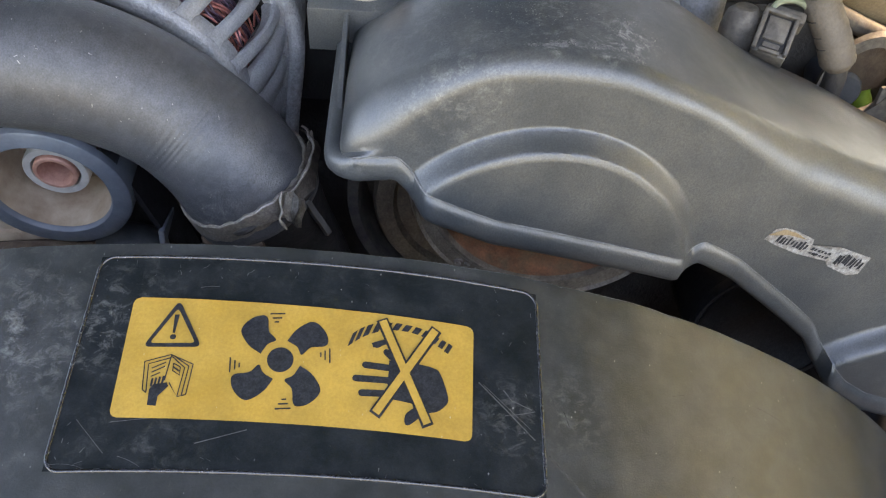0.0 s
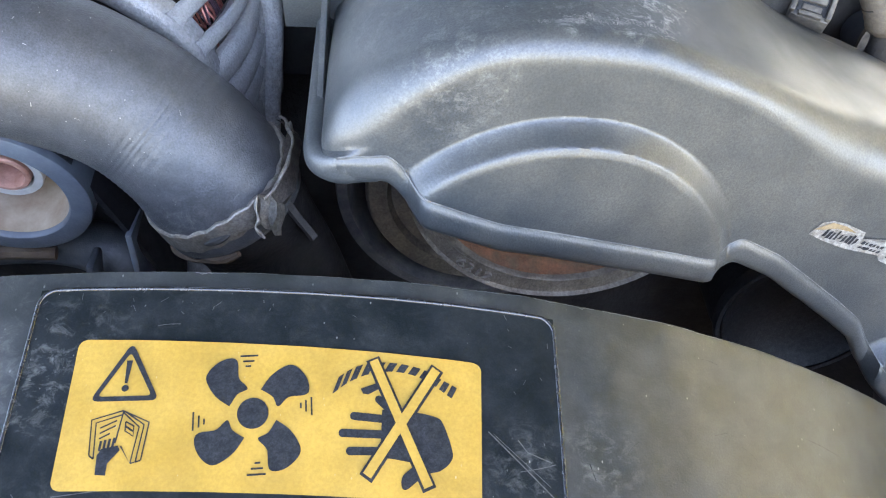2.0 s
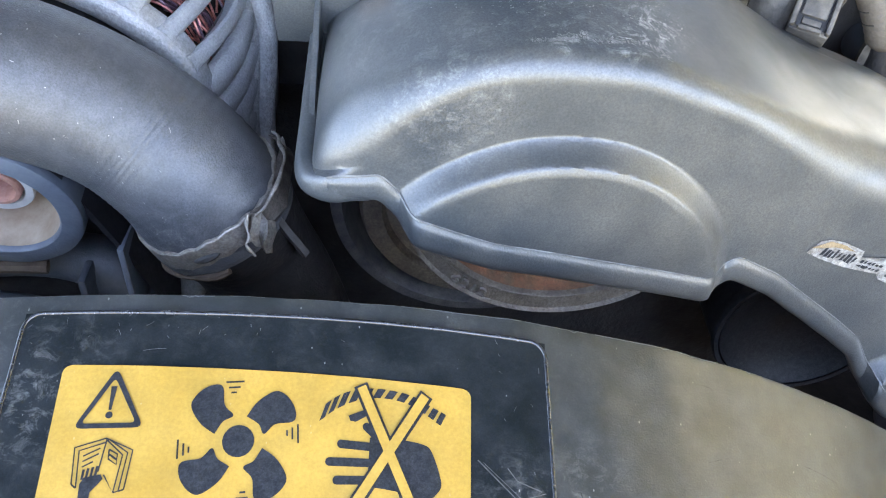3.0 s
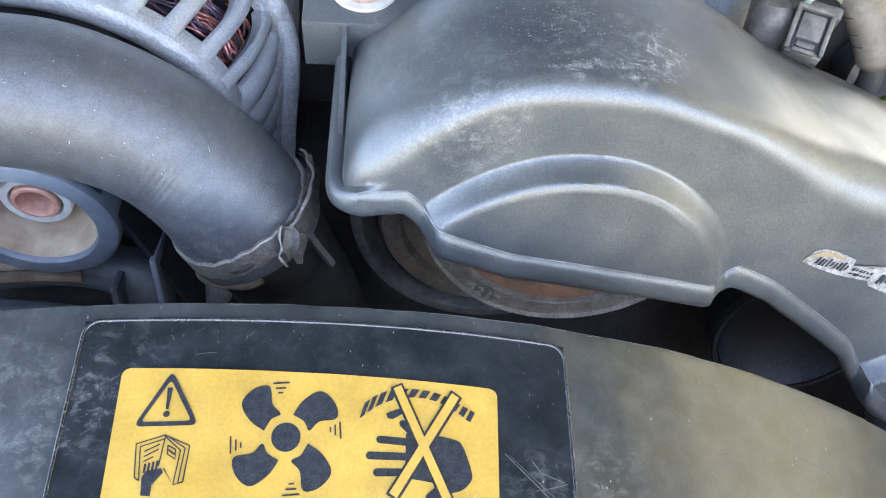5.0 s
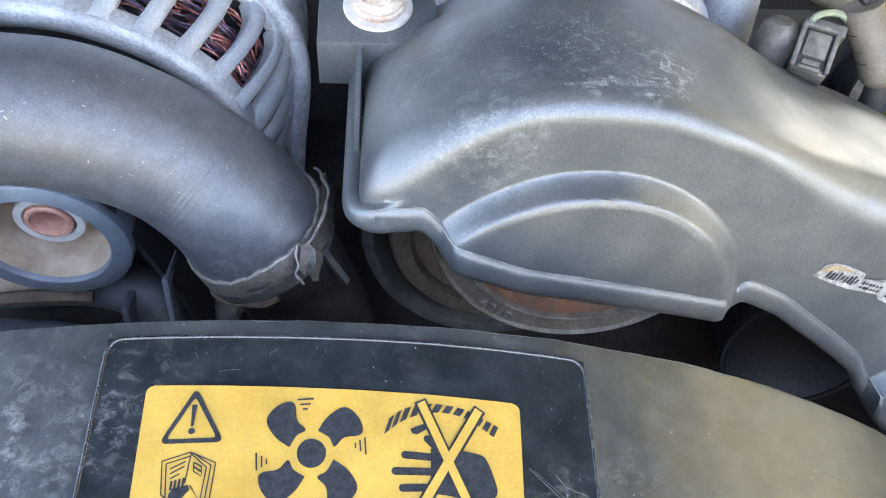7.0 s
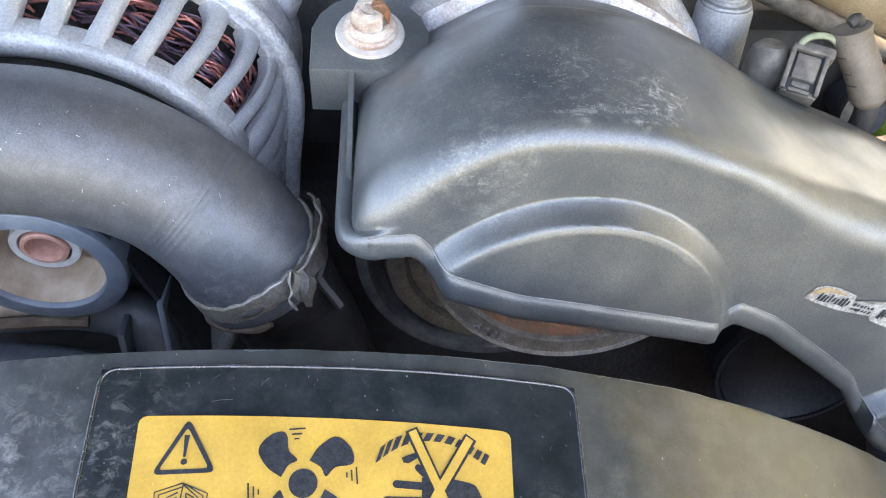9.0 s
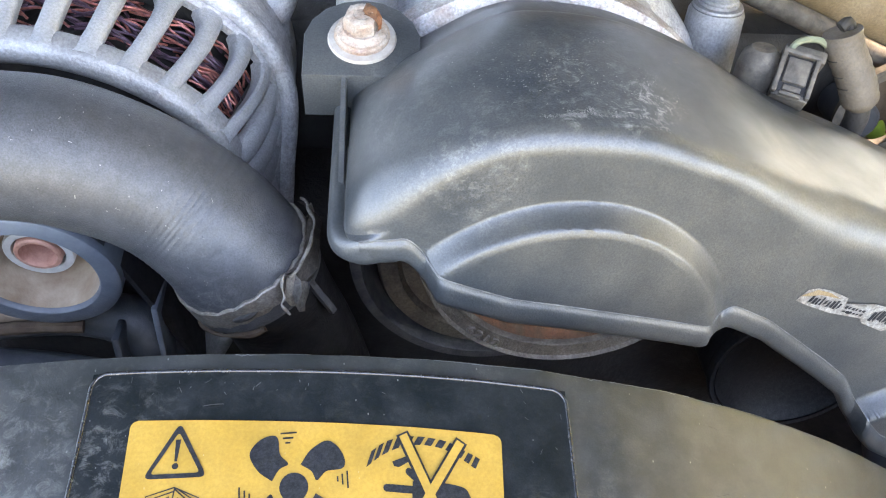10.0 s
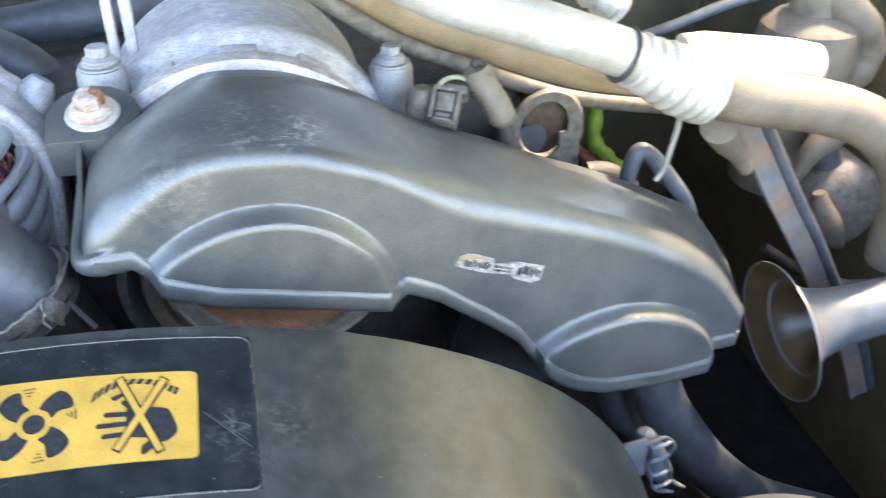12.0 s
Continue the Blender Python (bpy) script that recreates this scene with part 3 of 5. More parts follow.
        part("belt_stripe", patch([(a.x - 0.9, a.y - half), (b.x - 0.9, b.y - half), (b.x + 0.7, b.y + half), (a.x + 0.7, a.y + half)], on_label, up), M_PRINT, ob)
    part("belt_end", patch([(84.0, 29.6), (90.0, 32.2), (90.5, 30.6), (86.2, 28.0), (84.6, 28.2)], on_label, up), M_PRINT, ob)
    pad = [(90.5, 24.0, 0), (98.0, 24.2, 0), (105.8, 23.4, 0), (108.6, 21.4, 0), (111.4, 13.8, 0), (110.6, 10.8, 0), (107.8, 8.4, 0), (103.6, 7.0, 0),
           (98.6, 2.9, 0), (96.9, 3.4, 0), (97.2, 6.4, 0), (100.2, 9.5, 0), (96.0, 10.4, 0), (90.5, 10.7, 0)]
    bars = [patch([(p.x, p.y) for p in spline(pad, 4)], on_label, up)]
    for u0, v0, u1, v1 in ((82.4, 21.7, 93, 21.4), (79.4, 16.8, 93, 17.2), (81.8, 12.0, 93, 12.7), (89.4, 26.9, 93.5, 23.6)):
        d = Vector((u1 - u0, v1 - v0)).normalized()
        n2 = Vector((-d.y, d.x)) * 1.15
        pts = [(u1 - n2.x, v1 - n2.y), (u1 + n2.x, v1 + n2.y)]
        for k in range(7):
            a = radians(90 + 30 * k)
            q = Vector((u0, v0)) + d * 1.15 * math.cos(a) + n2 * math.sin(a)
            pts.append((q.x, q.y))
        bars.append(patch(pts, on_label, up - 0.0001))
    part("glove_symbol", merge(*bars), M_PRINT, ob, "black rounded pictogram under the cross")
    for (u0, v0), (u1, v1) in (((87.0, 38.6), (104.9, 3.0)), ((106.6, 37.6), (86.6, 4.8))):
        d = Vector((u1 - u0, v1 - v0)).normalized() * 0.75
        outline = part("cross_outline", strip([(u0, v0), (u1, v1)], 4.2, on_label, up + 0.0002), M_PRINT, ob)
        part("cross_bar", strip([(u0 + d.x, v0 + d.y), (u1 - d.x, v1 - d.y)], 2.7, on_label, up + 0.0005), M_YELLOW, outline, "yellow bar of the cross")
    return ob


# ---- belt cover ----

COVER_TOP = [(-0.0650, 0.8380), (-0.0450, 0.8515), (-0.031, 0.8600), (-0.0107, 0.8740), (0.0095, 0.8812), (0.03, 0.8840), (0.05, 0.8832), (0.0725, 0.8797),
             (0.096, 0.8706), (0.122, 0.8595), (0.151, 0.8450), (0.186, 0.831), (0.2235, 0.816), (0.2636, 0.7985), (0.308, 0.774), (0.34, 0.750),
             (0.358, 0.728), (0.370, 0.705)]
COVER_LOW = [(-0.0650, 0.8257), (-0.021, 0.8257), (-0.0165, 0.8205), (-0.0125, 0.8140), (0.0226, 0.7980), (0.0637, 0.7870), (0.113, 0.7738),
             (0.1195, 0.7745), (0.1222, 0.7762), (0.1240, 0.7785), (0.1275, 0.7778), (0.1455, 0.7680), (0.1825, 0.7385), (0.198, 0.7250), (0.2077, 0.7095),
             (0.2256, 0.6895), (0.242, 0.6780), (0.262, 0.6705), (0.30, 0.6667), (0.3435, 0.6680), (0.3460, 0.6815), (0.370, 0.6809)]
COVER_LEFT = -0.0452


def cover_face(x):
    return 0.2315 + 0.075 * (x - 0.012)


def cover_top(x):
    xs, zs = zip(*COVER_TOP)
    w = 0.006 if x > -0.03 else 0.002
    return sum(float(np.interp(x + d * w, xs, zs)) * k for d, k in ((-1.5, 0.15), (-0.7, 0.22), (0, 0.26), (0.7, 0.22), (1.5, 0.15)))


def cover_low(x):
    xs, zs = zip(*COVER_LOW)
    return sum(float(np.interp(x + d, xs, zs)) * k for d, k in ((-0.0016, 0.2), (-0.0008, 0.2), (0, 0.2), (0.0008, 0.2), (0.0016, 0.2)))


def cover_radius(x):
    """The rounding of the crest, in depth: tight over the large pulley, wide to both sides."""
    return 0.0105 + 0.013 * smooth01((0.020 - x) / 0.06) + 0.014 * smooth01((x - 0.10) / 0.10)


def half_disc(r, edge, lean):
    """A raised disc whose shoulder is steep at its edge and runs out softly into the face."""
    u = min(1.0, max(0.0, (r - edge) / 0.0090))
    brow = 1 - smooth01((edge + 0.0006 - r) / 0.0044)
    return 0.0108 * lean * ((1 - u) ** 1.9 - 0.10 * brow)


def cover_bulge(x, z):
    """How far the raised half discs stand out of the face."""
    r = math.hypot((x - 0.0440) * (1.03 if x > 0.0440 else 1.0), (z - 0.7770) * 1.027)
    big = half_disc(r, 0.0738, 0.72 + 0.28 * smooth01((z - 0.790) / 0.040)) * smooth01((0.1262 - x) / 0.0045)
    r2 = math.hypot((x - 0.2680) / 1.06, (z - 0.6640) * 1.08)
    small = half_disc(r2, 0.0775, 0.72 + 0.28 * smooth01((z - 0.685) / 0.040)) * smooth01((0.3475 - x) / 0.003)
    return max(0.0, big) + max(0.0, small)


def flange_height(y):
    """The height of the crease along the short side, which climbs towards the lug."""
    return 0.8350 + 0.20 * (y - 0.2420)


LUG_TILT = 18


def lip_height(x):
    return 0.0125 + 0.0025 * smooth01((x + 0.026) / 0.014)


def build_cover():
    ob = thing("belt_cover", "dusty black moulded plastic belt cover over the pulleys", "belt cover", (0.1, 0.28, 0.7))
    end = 0.024
    cols = [(COVER_LEFT + end * (1 - math.cos(math.pi / 2 * k / 16)), 0.0) for k in range(17)]
    x = COVER_LEFT + end + 0.0014
    while x < 0.3655:
        cols.append((x, 0.0))
        x += 0.0014
    cols += [(e, 0.0) for e in (0.1205, 0.1215, 0.1225, 0.1232, 0.1240, 0.1250, 0.3438, 0.3446, 0.3454, 0.3462)]
    cols.sort()
    cols += [(0.3675, 0.001), (0.3690, 0.0028), (0.3698, 0.006), (0.3702, 0.012), (0.3705, 0.03), (0.3705, 0.05), (0.3705, 0.07), (0.3705, 0.088)]
    top_rows = [(0.338, -0.030), (0.3385, -0.0090), (0.338, -0.0065), (0.3355, -0.0052), (0.326, -0.0042), (0.3190, -0.0030), (0.3170, -0.0012), (0.3155, 0.0016), (0.3120, 0.0028), (0.302, 0.0032), (0.29, 0.0031), (0.275, 0.0026), (0.262, 0.0015)]
    lip = ((-0.0002, 0.0150), (-0.0008, 0.0140), (-0.0014, 0.0126), (-0.0017, 0.0108), (-0.0018, 0.0084), (-0.0016, 0.0060), (-0.0010, 0.0040), (0.0002, 0.0023), (0.0018, 0.0011), (0.0038, 0.0006), (0.010, 0.0005), (0.024, 0.0015))
    face_n, round_n = 84, 12
    rows = []
    for x, yb in cols:
        zt, zl, yf = cover_top(x), cover_low(x), cover_face(x)
        span = zt - zl
        r = min(cover_radius(x), 0.0285 - 0.7 * (yf - 0.2315))
        rz = min(r, max(0.0015, span * 0.62))
        col = []
        for y, dz in top_rows:
            t = (y - yf) / 0.095
            level = 0.0058 * smooth01((x - 0.10) / 0.07) * smooth01((y - 0.245) / 0.06) + 0.0055 * smooth01((x - 0.18) / 0.06) * (1 - smooth01((x - 0.305) / 0.035)) * smooth01((y - 0.265) / 0.05)
            col.append([x, y + 0.3 * (yf - 0.2315), zt + dz + 0.010 * t + 0.001 - level])
        for k in range(round_n + 1):
            a = radians(90 * k / round_n)
            col.append([x, yf + r - r * math.sin(a), zt - rz + rz * math.cos(a) + 0.003])
        z_a, z_b = zt - rz + 0.003, zl + min(lip_height(x) + 0.0008, 0.5 * span)
        for k in range(1, face_n + 1):
            z = z_a + (z_b - z_a) * k / face_n
            col.append([x, yf - cover_bulge(x, z), z])
        d = cover_bulge(x, z_b)
        for dy, dz in lip:
            col.append([x, yf - d + dy, zl + dz * min(1.0, span / 0.030) * lip_height(x) / 0.0150])
        # the short side rounds off towards its crease
        s = math.sqrt(max(0.0, 1 - (1 - min(1.0, (x - COVER_LEFT) / end)) ** 2))
        first = len(top_rows)
        for i, p in enumerate(col):
            if s < 1:
                if i < first:
                    c = (COVER_LEFT + 0.0010 * smooth01((p[1] - 0.26) / 0.05), p[1], flange_height(p[1]))
                    w = s if p[1] < 0.27 else s + (1 - s) * s * 0.5
                else:
                    q = radians(90 * min(1.0, (i - first) / (round_n + face_n)))
                    c = (COVER_LEFT + 0.0095 * (1 - math.cos(q)), 0.2275 + 0.0165 * (1 - math.sin(q)), 0.8350 + 0.0032 * math.sin(q) ** 2)
                    w = s
                for j in range(3):
                    p[j] = c[j] + (p[j] - c[j]) * w
            if yb > 0:
                p[1] = max(p[1], yf + yb)
            p[2] -= 0.0075 * smooth01((0.030 - x) / 0.045) * smooth01((p[1] - 0.285) / 0.03) * s
            p[0] += 0.30 * smooth01((x - 0.12) / 0.22) * max(0.0, p[1] - yf)
            p[2] += 0.0004 * noise.noise((p[0] * 40, p[1] * 40, p[2] * 40))
            p[1] += 0.0006 * noise.noise((p[0] * 25 + 9, p[1] * 30, p[2] * 25))
        rows.append(col)
    skin = sheet(rows)
    tree = BVHTree.FromBMesh(skin)
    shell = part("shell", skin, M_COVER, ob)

    def on_top(x, y, up):
        hit = tree.ray_cast(Vector((x, y, 1.0)), Vector((0, 0, -1)))
        return hit[0] + hit[1] * math.copysign(up, hit[1].z)

    # clusters of small rubbed flecks along the crest
    rng = random.Random(17)
    flecks = []
    for cx, cy, sx, sy, n in ((0.0755, 0.2620, 0.0060, 0.0045, 70), (0.0860, 0.2680, 0.0080, 0.0060, 45), (0.0780, 0.2765, 0.0060, 0.0040, 30), (0.0930, 0.2960, 0.0040, 0.0030, 10),
                              (0.0430, 0.2780, 0.0090, 0.0040, 55), (0.0340, 0.2670, 0.0100, 0.0060, 50), (0.0570, 0.2960, 0.0070, 0.0050, 35), (0.0640, 0.2492, 0.0100, 0.0012, 60),
                              (0.0410, 0.2475, 0.0060, 0.0012, 40), (0.0745, 0.2450, 0.0020, 0.0012, 16), (0.0600, 0.2700, 0.0300, 0.0140, 90), (0.0250, 0.2720, 0.0220, 0.0200, 150)):
        for _ in range(n):
            x, y, a, ln = rng.gauss(cx, sx * 0.6), rng.gauss(cy, sy * 0.6), rng.gauss(0.35, 0.5), 0.0004 + 0.0016 * rng.random() ** 2.5
            if y - cover_face(x) < 0.0080 or y > 0.312:
                continue
            line = [(x + ln * q * math.cos(a) + rng.uniform(-0.0002, 0.0002), y + ln * q * math.sin(a) + rng.uniform(-0.0002, 0.0002)) for q in (0.0, 0.35, 0.7, 1.0)]
            flecks.append(strip(line, rng.uniform(0.00015, 0.00050), on_top, 0.00022))
    # a wavering rubbed edge above the crest
    wave = spline([(0.0290, 0.2440, 0), (0.0360, 0.2445, 0), (0.0431, 0.2460, 0), (0.0481, 0.2500, 0), (0.0497, 0.2462, 0), (0.0585, 0.2472, 0), (0.0682, 0.2501, 0), (0.0748, 0.2486, 0), (0.0785, 0.2452, 0)], 30)
    for q in wave:
        for _ in range(4):
            x, y, a, ln = q.x + rng.gauss(0, 0.0007), q.y + rng.gauss(0, 0.00055), rng.uniform(0, math.pi), rng.uniform(0.0002, 0.0009)
            flecks.append(strip([(x, y), (x + ln * math.cos(a), y + ln * math.sin(a))], rng.uniform(0.00012, 0.00036), on_top, 0.00022))
    tagged(part("rubbing", merge(*flecks), M_RUB, shell, "pale rubbed marks"), kind="stuff")
    # flange round the short side and its corner, and the moulding line
    crease = [Vector((COVER_LEFT, y, flange_height(y))) for y in (0.318, 0.300, 0.285, 0.272, 0.262, 0.254, 0.248)]
    crease += [Vector((COVER_LEFT + 0.0095 * (1 - math.cos(q)), 0.2275 + 0.0165 * (1 - math.sin(q)), 0.8350 + 0.0032 * math.sin(q) ** 2)) for q in (radians(9 * k) for k in range(11))]
    crease += [Vector((x, cover_face(x) - cover_bulge(x, 0.8380) + 0.0002, cover_low(x) + lip_height(x))) for x in (-0.0330, -0.0300, -0.0270, -0.0240)]
    rows = []
    for k, p in enumerate(crease):
        q = radians(9 * min(10, max(0, k - 7)))
        out = Vector((-math.cos(q), 0, -math.sin(q)))
        up = Vector((0, -0.30 - 0.70 * math.sin(q), 0.95 * math.cos(q) + 0.12)).normalized()
        wide = 0.0072 + 0.0053 * math.sin(q) ** 2
        fade = 0.0004 if k > 18 else 0.0
        rows.append([p + out * o * wide + up * (n - fade) for o, n in ((-0.05, -0.0010), (0.02, 0.0003), (0.15, 0.0010), (0.35, 0.0015), (0.62, 0.0015), (0.82, 0.0008), (0.95, -0.0006), (1.0, -0.0026), (0.96, -0.0080))])
    part("side_flange", sheet(rows), M_COVER, ob, "rounded flange round the short side")
    gusset = slab([(0.2600, 0.8385), (0.3060, 0.8470), (0.3060, 0.8690), (0.2980, 0.8640)], 0.0024, 0.0005, Matrix(((0, 0, 1, -0.0462), (1, 0, 0, 0), (0, 1, 0, 0), (0, 0, 0, 1))))
    part("side_rib", gusset, M_COVER, ob, "upright rib under the lug")
    seam = [p + Vector((0, -0.0002, 0.0003)) for p in crease[2:-4]]
    x = COVER_LEFT + 0.0115
    while x < 0.3690:
        z = cover_low(x) + lip_height(x) + 0.0006
        seam.append(Vector((x, cover_face(x) - max(0.0, cover_bulge(x, z)) - 0.0001, z)))
        x += 0.0012
    seam = [seam[0]] + [(a + 2 * b + c) / 4 for a, b, c in zip(seam, seam[1:], seam[2:])] + [seam[-1]]
    part("mould_line", tube(seam, lambda t: 0.00048 - 0.00024 * smooth01((t - 0.12) / 0.2), 6), M_LINE, shell, "thin pale moulding line")
    # fixing lug with its rounded plate
    outline = [(-0.0655, 0.0), (-0.0300, 0.0), (-0.0130, 0.0090)] + [(-0.0400 + 0.0262 * math.cos(a), 0.0205 + 0.0262 * math.sin(a)) for a in (radians(-10 + 20 * k) for k in range(10))]
    lug = slab(outline, 0.0260, 0.0010, pose(0, 0.3030, 0.8685, LUG_TILT))
    part("fixing_lug", lug, M_COVER, ob, "block-shaped lug for the fixing bolt")
    return ob


def build_bolt(at, r, material, label, name="bolt", washer=None):
    ob = thing(name, label, "bolt", at)
    x, y, z = at
    part("washer", lathe([(0.0003, 0), (r * 1.92, 0), (r * 1.98, r * 0.10), (r * 1.92, r * 0.26), (r * 1.6, r * 0.32), (0.0003, r * 0.34)], at, 48, axis="z"), washer or material, ob, "pale dirty washer")
    part("flange", lathe([(r * 1.55, r * 0.30), (r * 1.60, r * 0.40), (r * 1.57, r * 0.56), (r * 1.45, r * 0.62), (r * 1.43, r * 0.66), (r * 1.44, r * 0.82), (r * 1.36, r * 0.88), (r * 1.20, r * 0.96), (r * 1.10, r * 1.10), (0.0003, r * 1.10)], at, 40, axis="z"), material, ob, "stepped flange")
    head = slab(hexagon(r * 1.04, 12), r * 1.0, r * 0.20, pose(x, y, z + r * 1.98))
    hex_head = part("hex_head", head, material, ob, "weathered hexagon head")
    part("head_dome", lathe([(r * 0.86, r * 1.96), (r * 0.6, r * 2.04), (r * 0.45, r * 2.02), (r * 0.40, r * 1.97), (0.0003, r * 1.96)], at, 24, axis="z"), material, hex_head)
    return ob


# ---- hose and clamp ----
HOSE = evenly(spline([(-0.42, 0.285, 0.8515), (-0.30, 0.276, 0.8525), (-0.24, 0.273, 0.8515), (-0.1856, 0.272, 0.8500), (-0.1637, 0.272, 0.8475), (-0.1424, 0.272, 0.8397), (-0.1265, 0.2712, 0.8315), (-0.1145, 0.270, 0.8228), (-0.1015, 0.2665, 0.8118), (-0.0920, 0.2645, 0.7980), (-0.0865, 0.2655, 0.785)], 10), 0.0009)


def build_hose():
    hose = thing("radiator_hose", "thick bent black rubber radiator hose with pale dust specks", "hose", (-0.16, 0.272, 0.815))
    cut = len(HOSE) - 10
    far = 0.0009 * cut

    def swell(t):
        left = far * (1 - t)
        rings = 0.00012 * math.sin(left / 0.0034 * 2 * math.pi + 1.2 * math.sin(left * 90)) * (0.6 + 0.4 * math.sin(left * 47))
        return 0.0314 - 0.0020 * math.exp(-((left - 0.056) / 0.035) ** 2) - 0.0012 * smooth01((left - 0.07) / 0.05) + 0.0006 * smooth01((0.020 - left) / 0.020) + rings

    skin = tube(HOSE[:cut + 1], swell, 64)
    tree = BVHTree.FromBMesh(skin)
    rubber = part("rubber_tube", skin, M_RUBBER, hose)
    # small pale nicks and grit, denser along the underside
    rng = random.Random(12)
    nicks = []

    def on_hose(u, v, up):
        k = min(len(HOSE) - 1, max(0, int(u / 0.0009)))
        a = v / 0.0314
        out = Vector((0.25 * math.sin(a), -math.cos(a), math.sin(a))).normalized()
        hit = tree.ray_cast(HOSE[k] + Vector((u - 0.0009 * k, 0, 0)) + out * 0.06, -out)
        return hit[0] + out * up

    for _ in range(140):
        u, v = 0.0009 * cut * rng.uniform(0.48, 0.97), rng.uniform(-0.022, 0.045) if rng.random() < 0.65 else rng.gauss(-0.016, 0.006)
        a, ln = rng.gauss(0.3, 0.9), 0.0003 + 0.0016 * rng.random() ** 3
        nicks.append(strip([(u + ln * q * math.cos(a), v + ln * q * math.sin(a)) for q in (0.0, 0.5, 1.0)], rng.uniform(0.00012, 0.00040), on_hose, 0.00015))
    tagged(part("nicks", merge(*nicks), M_RUB, rubber, "small pale nicks and grit"), kind="stuff")
    part("hose_end", tube(HOSE[cut:], lambda t: 0.0320 - 0.0006 * smooth01((t - 0.6) / 0.4), 56), M_RUBBER, hose, "dark hose end below the clamp")
    ob = thing("hose_clamp", "dull steel spring clamp round the hose end", "hose clamp", (-0.0887, 0.259, 0.795))
    c, d = Vector((-0.0910, 0.2645, 0.7965)), Vector((0.40, 0.12, -0.90)).normalized()
    e1 = Vector((0, 1, 0)).cross(d).normalized()
    e2 = d.cross(e1)

    def ring(a, r, h):
        return c + d * h + (e1 * math.cos(a) + e2 * math.sin(a)) * r

    def angle(p):
        q = Vector(p) - c
        return math.atan2(q.dot(e2), q.dot(e1))

    rows = []
    for h, r in ((-0.0052, 0.0306), (-0.0052, 0.0322), (-0.0046, 0.0327), (0.0046, 0.0328), (0.0052, 0.0325), (0.0052, 0.0300)):
        rows.append([ring(2 * math.pi * k / 72, r, h + 0.0008 * math.sin(2 * math.pi * k / 18) + 0.0006 * math.sin(k * 1.9)) for k in range(72)])
    band = part("band", sheet(rows, closed=True), M_CLAMP, ob)
    low = angle((-0.0907, 0.2236, 0.8009))
    slot = [ring(low + radians(2.6 * (k - 4)), 0.0328, 0.0012) for k in range(9)]
    part("slot", tube(slot, lambda t: 0.0002 + 0.0015 * math.sin(math.pi * t) ** 0.6, 8), M_BLOCK, band, "dark slot in the band")
    rng = random.Random(8)

    def bent(rows, name, material, label, lift=Vector((0, 0, 0))):
        bm = sheet([[Vector(p) + lift + Vector([rng.uniform(-0.0008, 0.0008) for _ in range(3)]) for p in row] for row in rows])
        bmesh.ops.solidify(bm, geom=bm.faces[:], thickness=0.0012)
        part(name, bm, material, ob, label)

    # raised strap along the band, ending in a crumpled ear at each end
    a0, a1 = angle((-0.0640, 0.2850, 0.8060)), angle((-0.0690, 0.2440, 0.8000))
    if a1 - a0 > math.pi:
        a1 -= 2 * math.pi
    if a0 - a1 > math.pi:
        a1 += 2 * math.pi
    bent([[ring(a0 + (a1 - a0) * k / 8, r + 0.0008 * math.sin(k * 1.3), h) for h, r in ((-0.0058, 0.0345), (-0.0045, 0.0362), (-0.0015, 0.0358), (0.0020, 0.0372), (0.0052, 0.0350), (0.0062, 0.0335))] for k in range(9)], "strap", M_STRAP, "raised dark strap")
    rim_line = [ring(a0 + (a1 - a0) * k / 24, 0.0366 + 0.0006 * math.sin(k * 0.9), -0.0058 + 0.0006 * math.sin(k * 0.7)) for k in range(25)]
    part("strap_edge", tube(rim_line, lambda t: 0.0006 + 0.0003 * math.sin(7 * t) ** 2, 8), M_CLAMP, ob, "pale worn strap edge")
    ear_line = spline([(-0.0706, 0.2380, 0.8115), (-0.0712, 0.2350, 0.8075), (-0.0700, 0.2325, 0.8040), (-0.0712, 0.2310, 0.8010), (-0.0680, 0.2300, 0.7965)], 5)
    part("ear_edge", tube(ear_line, lambda t: 0.0004 + 0.0004 * math.sin(9 * t) ** 2, 8), M_CLAMP, ob, "pale worn ear edge")
    bent([[(-0.0712, 0.2450, 0.8060), (-0.0680, 0.2470, 0.8045), (-0.0650, 0.2440, 0.8030), (-0.0622, 0.2480, 0.8000)], [(-0.0704, 0.2420, 0.8022), (-0.0676, 0.2440, 0.8004), (-0.0650, 0.2408, 0.7990), (-0.0622, 0.2448, 0.7965)],
          [(-0.0716, 0.2400, 0.7980), (-0.0684, 0.2420, 0.7962), (-0.0660, 0.2388, 0.7950), (-0.0632, 0.2425, 0.7925)], [(-0.0690, 0.2400, 0.7935), (-0.0672, 0.2412, 0.7918), (-0.0655, 0.2390, 0.7905), (-0.0640, 0.2410, 0.7895)]], "ear", M_CLAMP, "crumpled gripping ear", Vector((0.0013, -0.0068, 0.0050)))
    bent([[(-0.0672, 0.2790, 0.8040), (-0.0640, 0.2800, 0.8020), (-0.0618, 0.2830, 0.8020)], [(-0.0655, 0.2820, 0.8080), (-0.0630, 0.2835, 0.8070), (-0.0612, 0.2855, 0.8060)],
          [(-0.0648, 0.2850, 0.8125), (-0.0634, 0.2855, 0.8128), (-0.0622, 0.2860, 0.8115)]], "ear", M_CLAMP, "small bent ear", Vector((0.0013, -0.0068, 0.0050)))
    # neck below the clamp
    neck = thing("hose_neck", "dark coolant neck below the clamped hose with a rusty rim", "pipe neck", (-0.07, 0.255, 0.70))
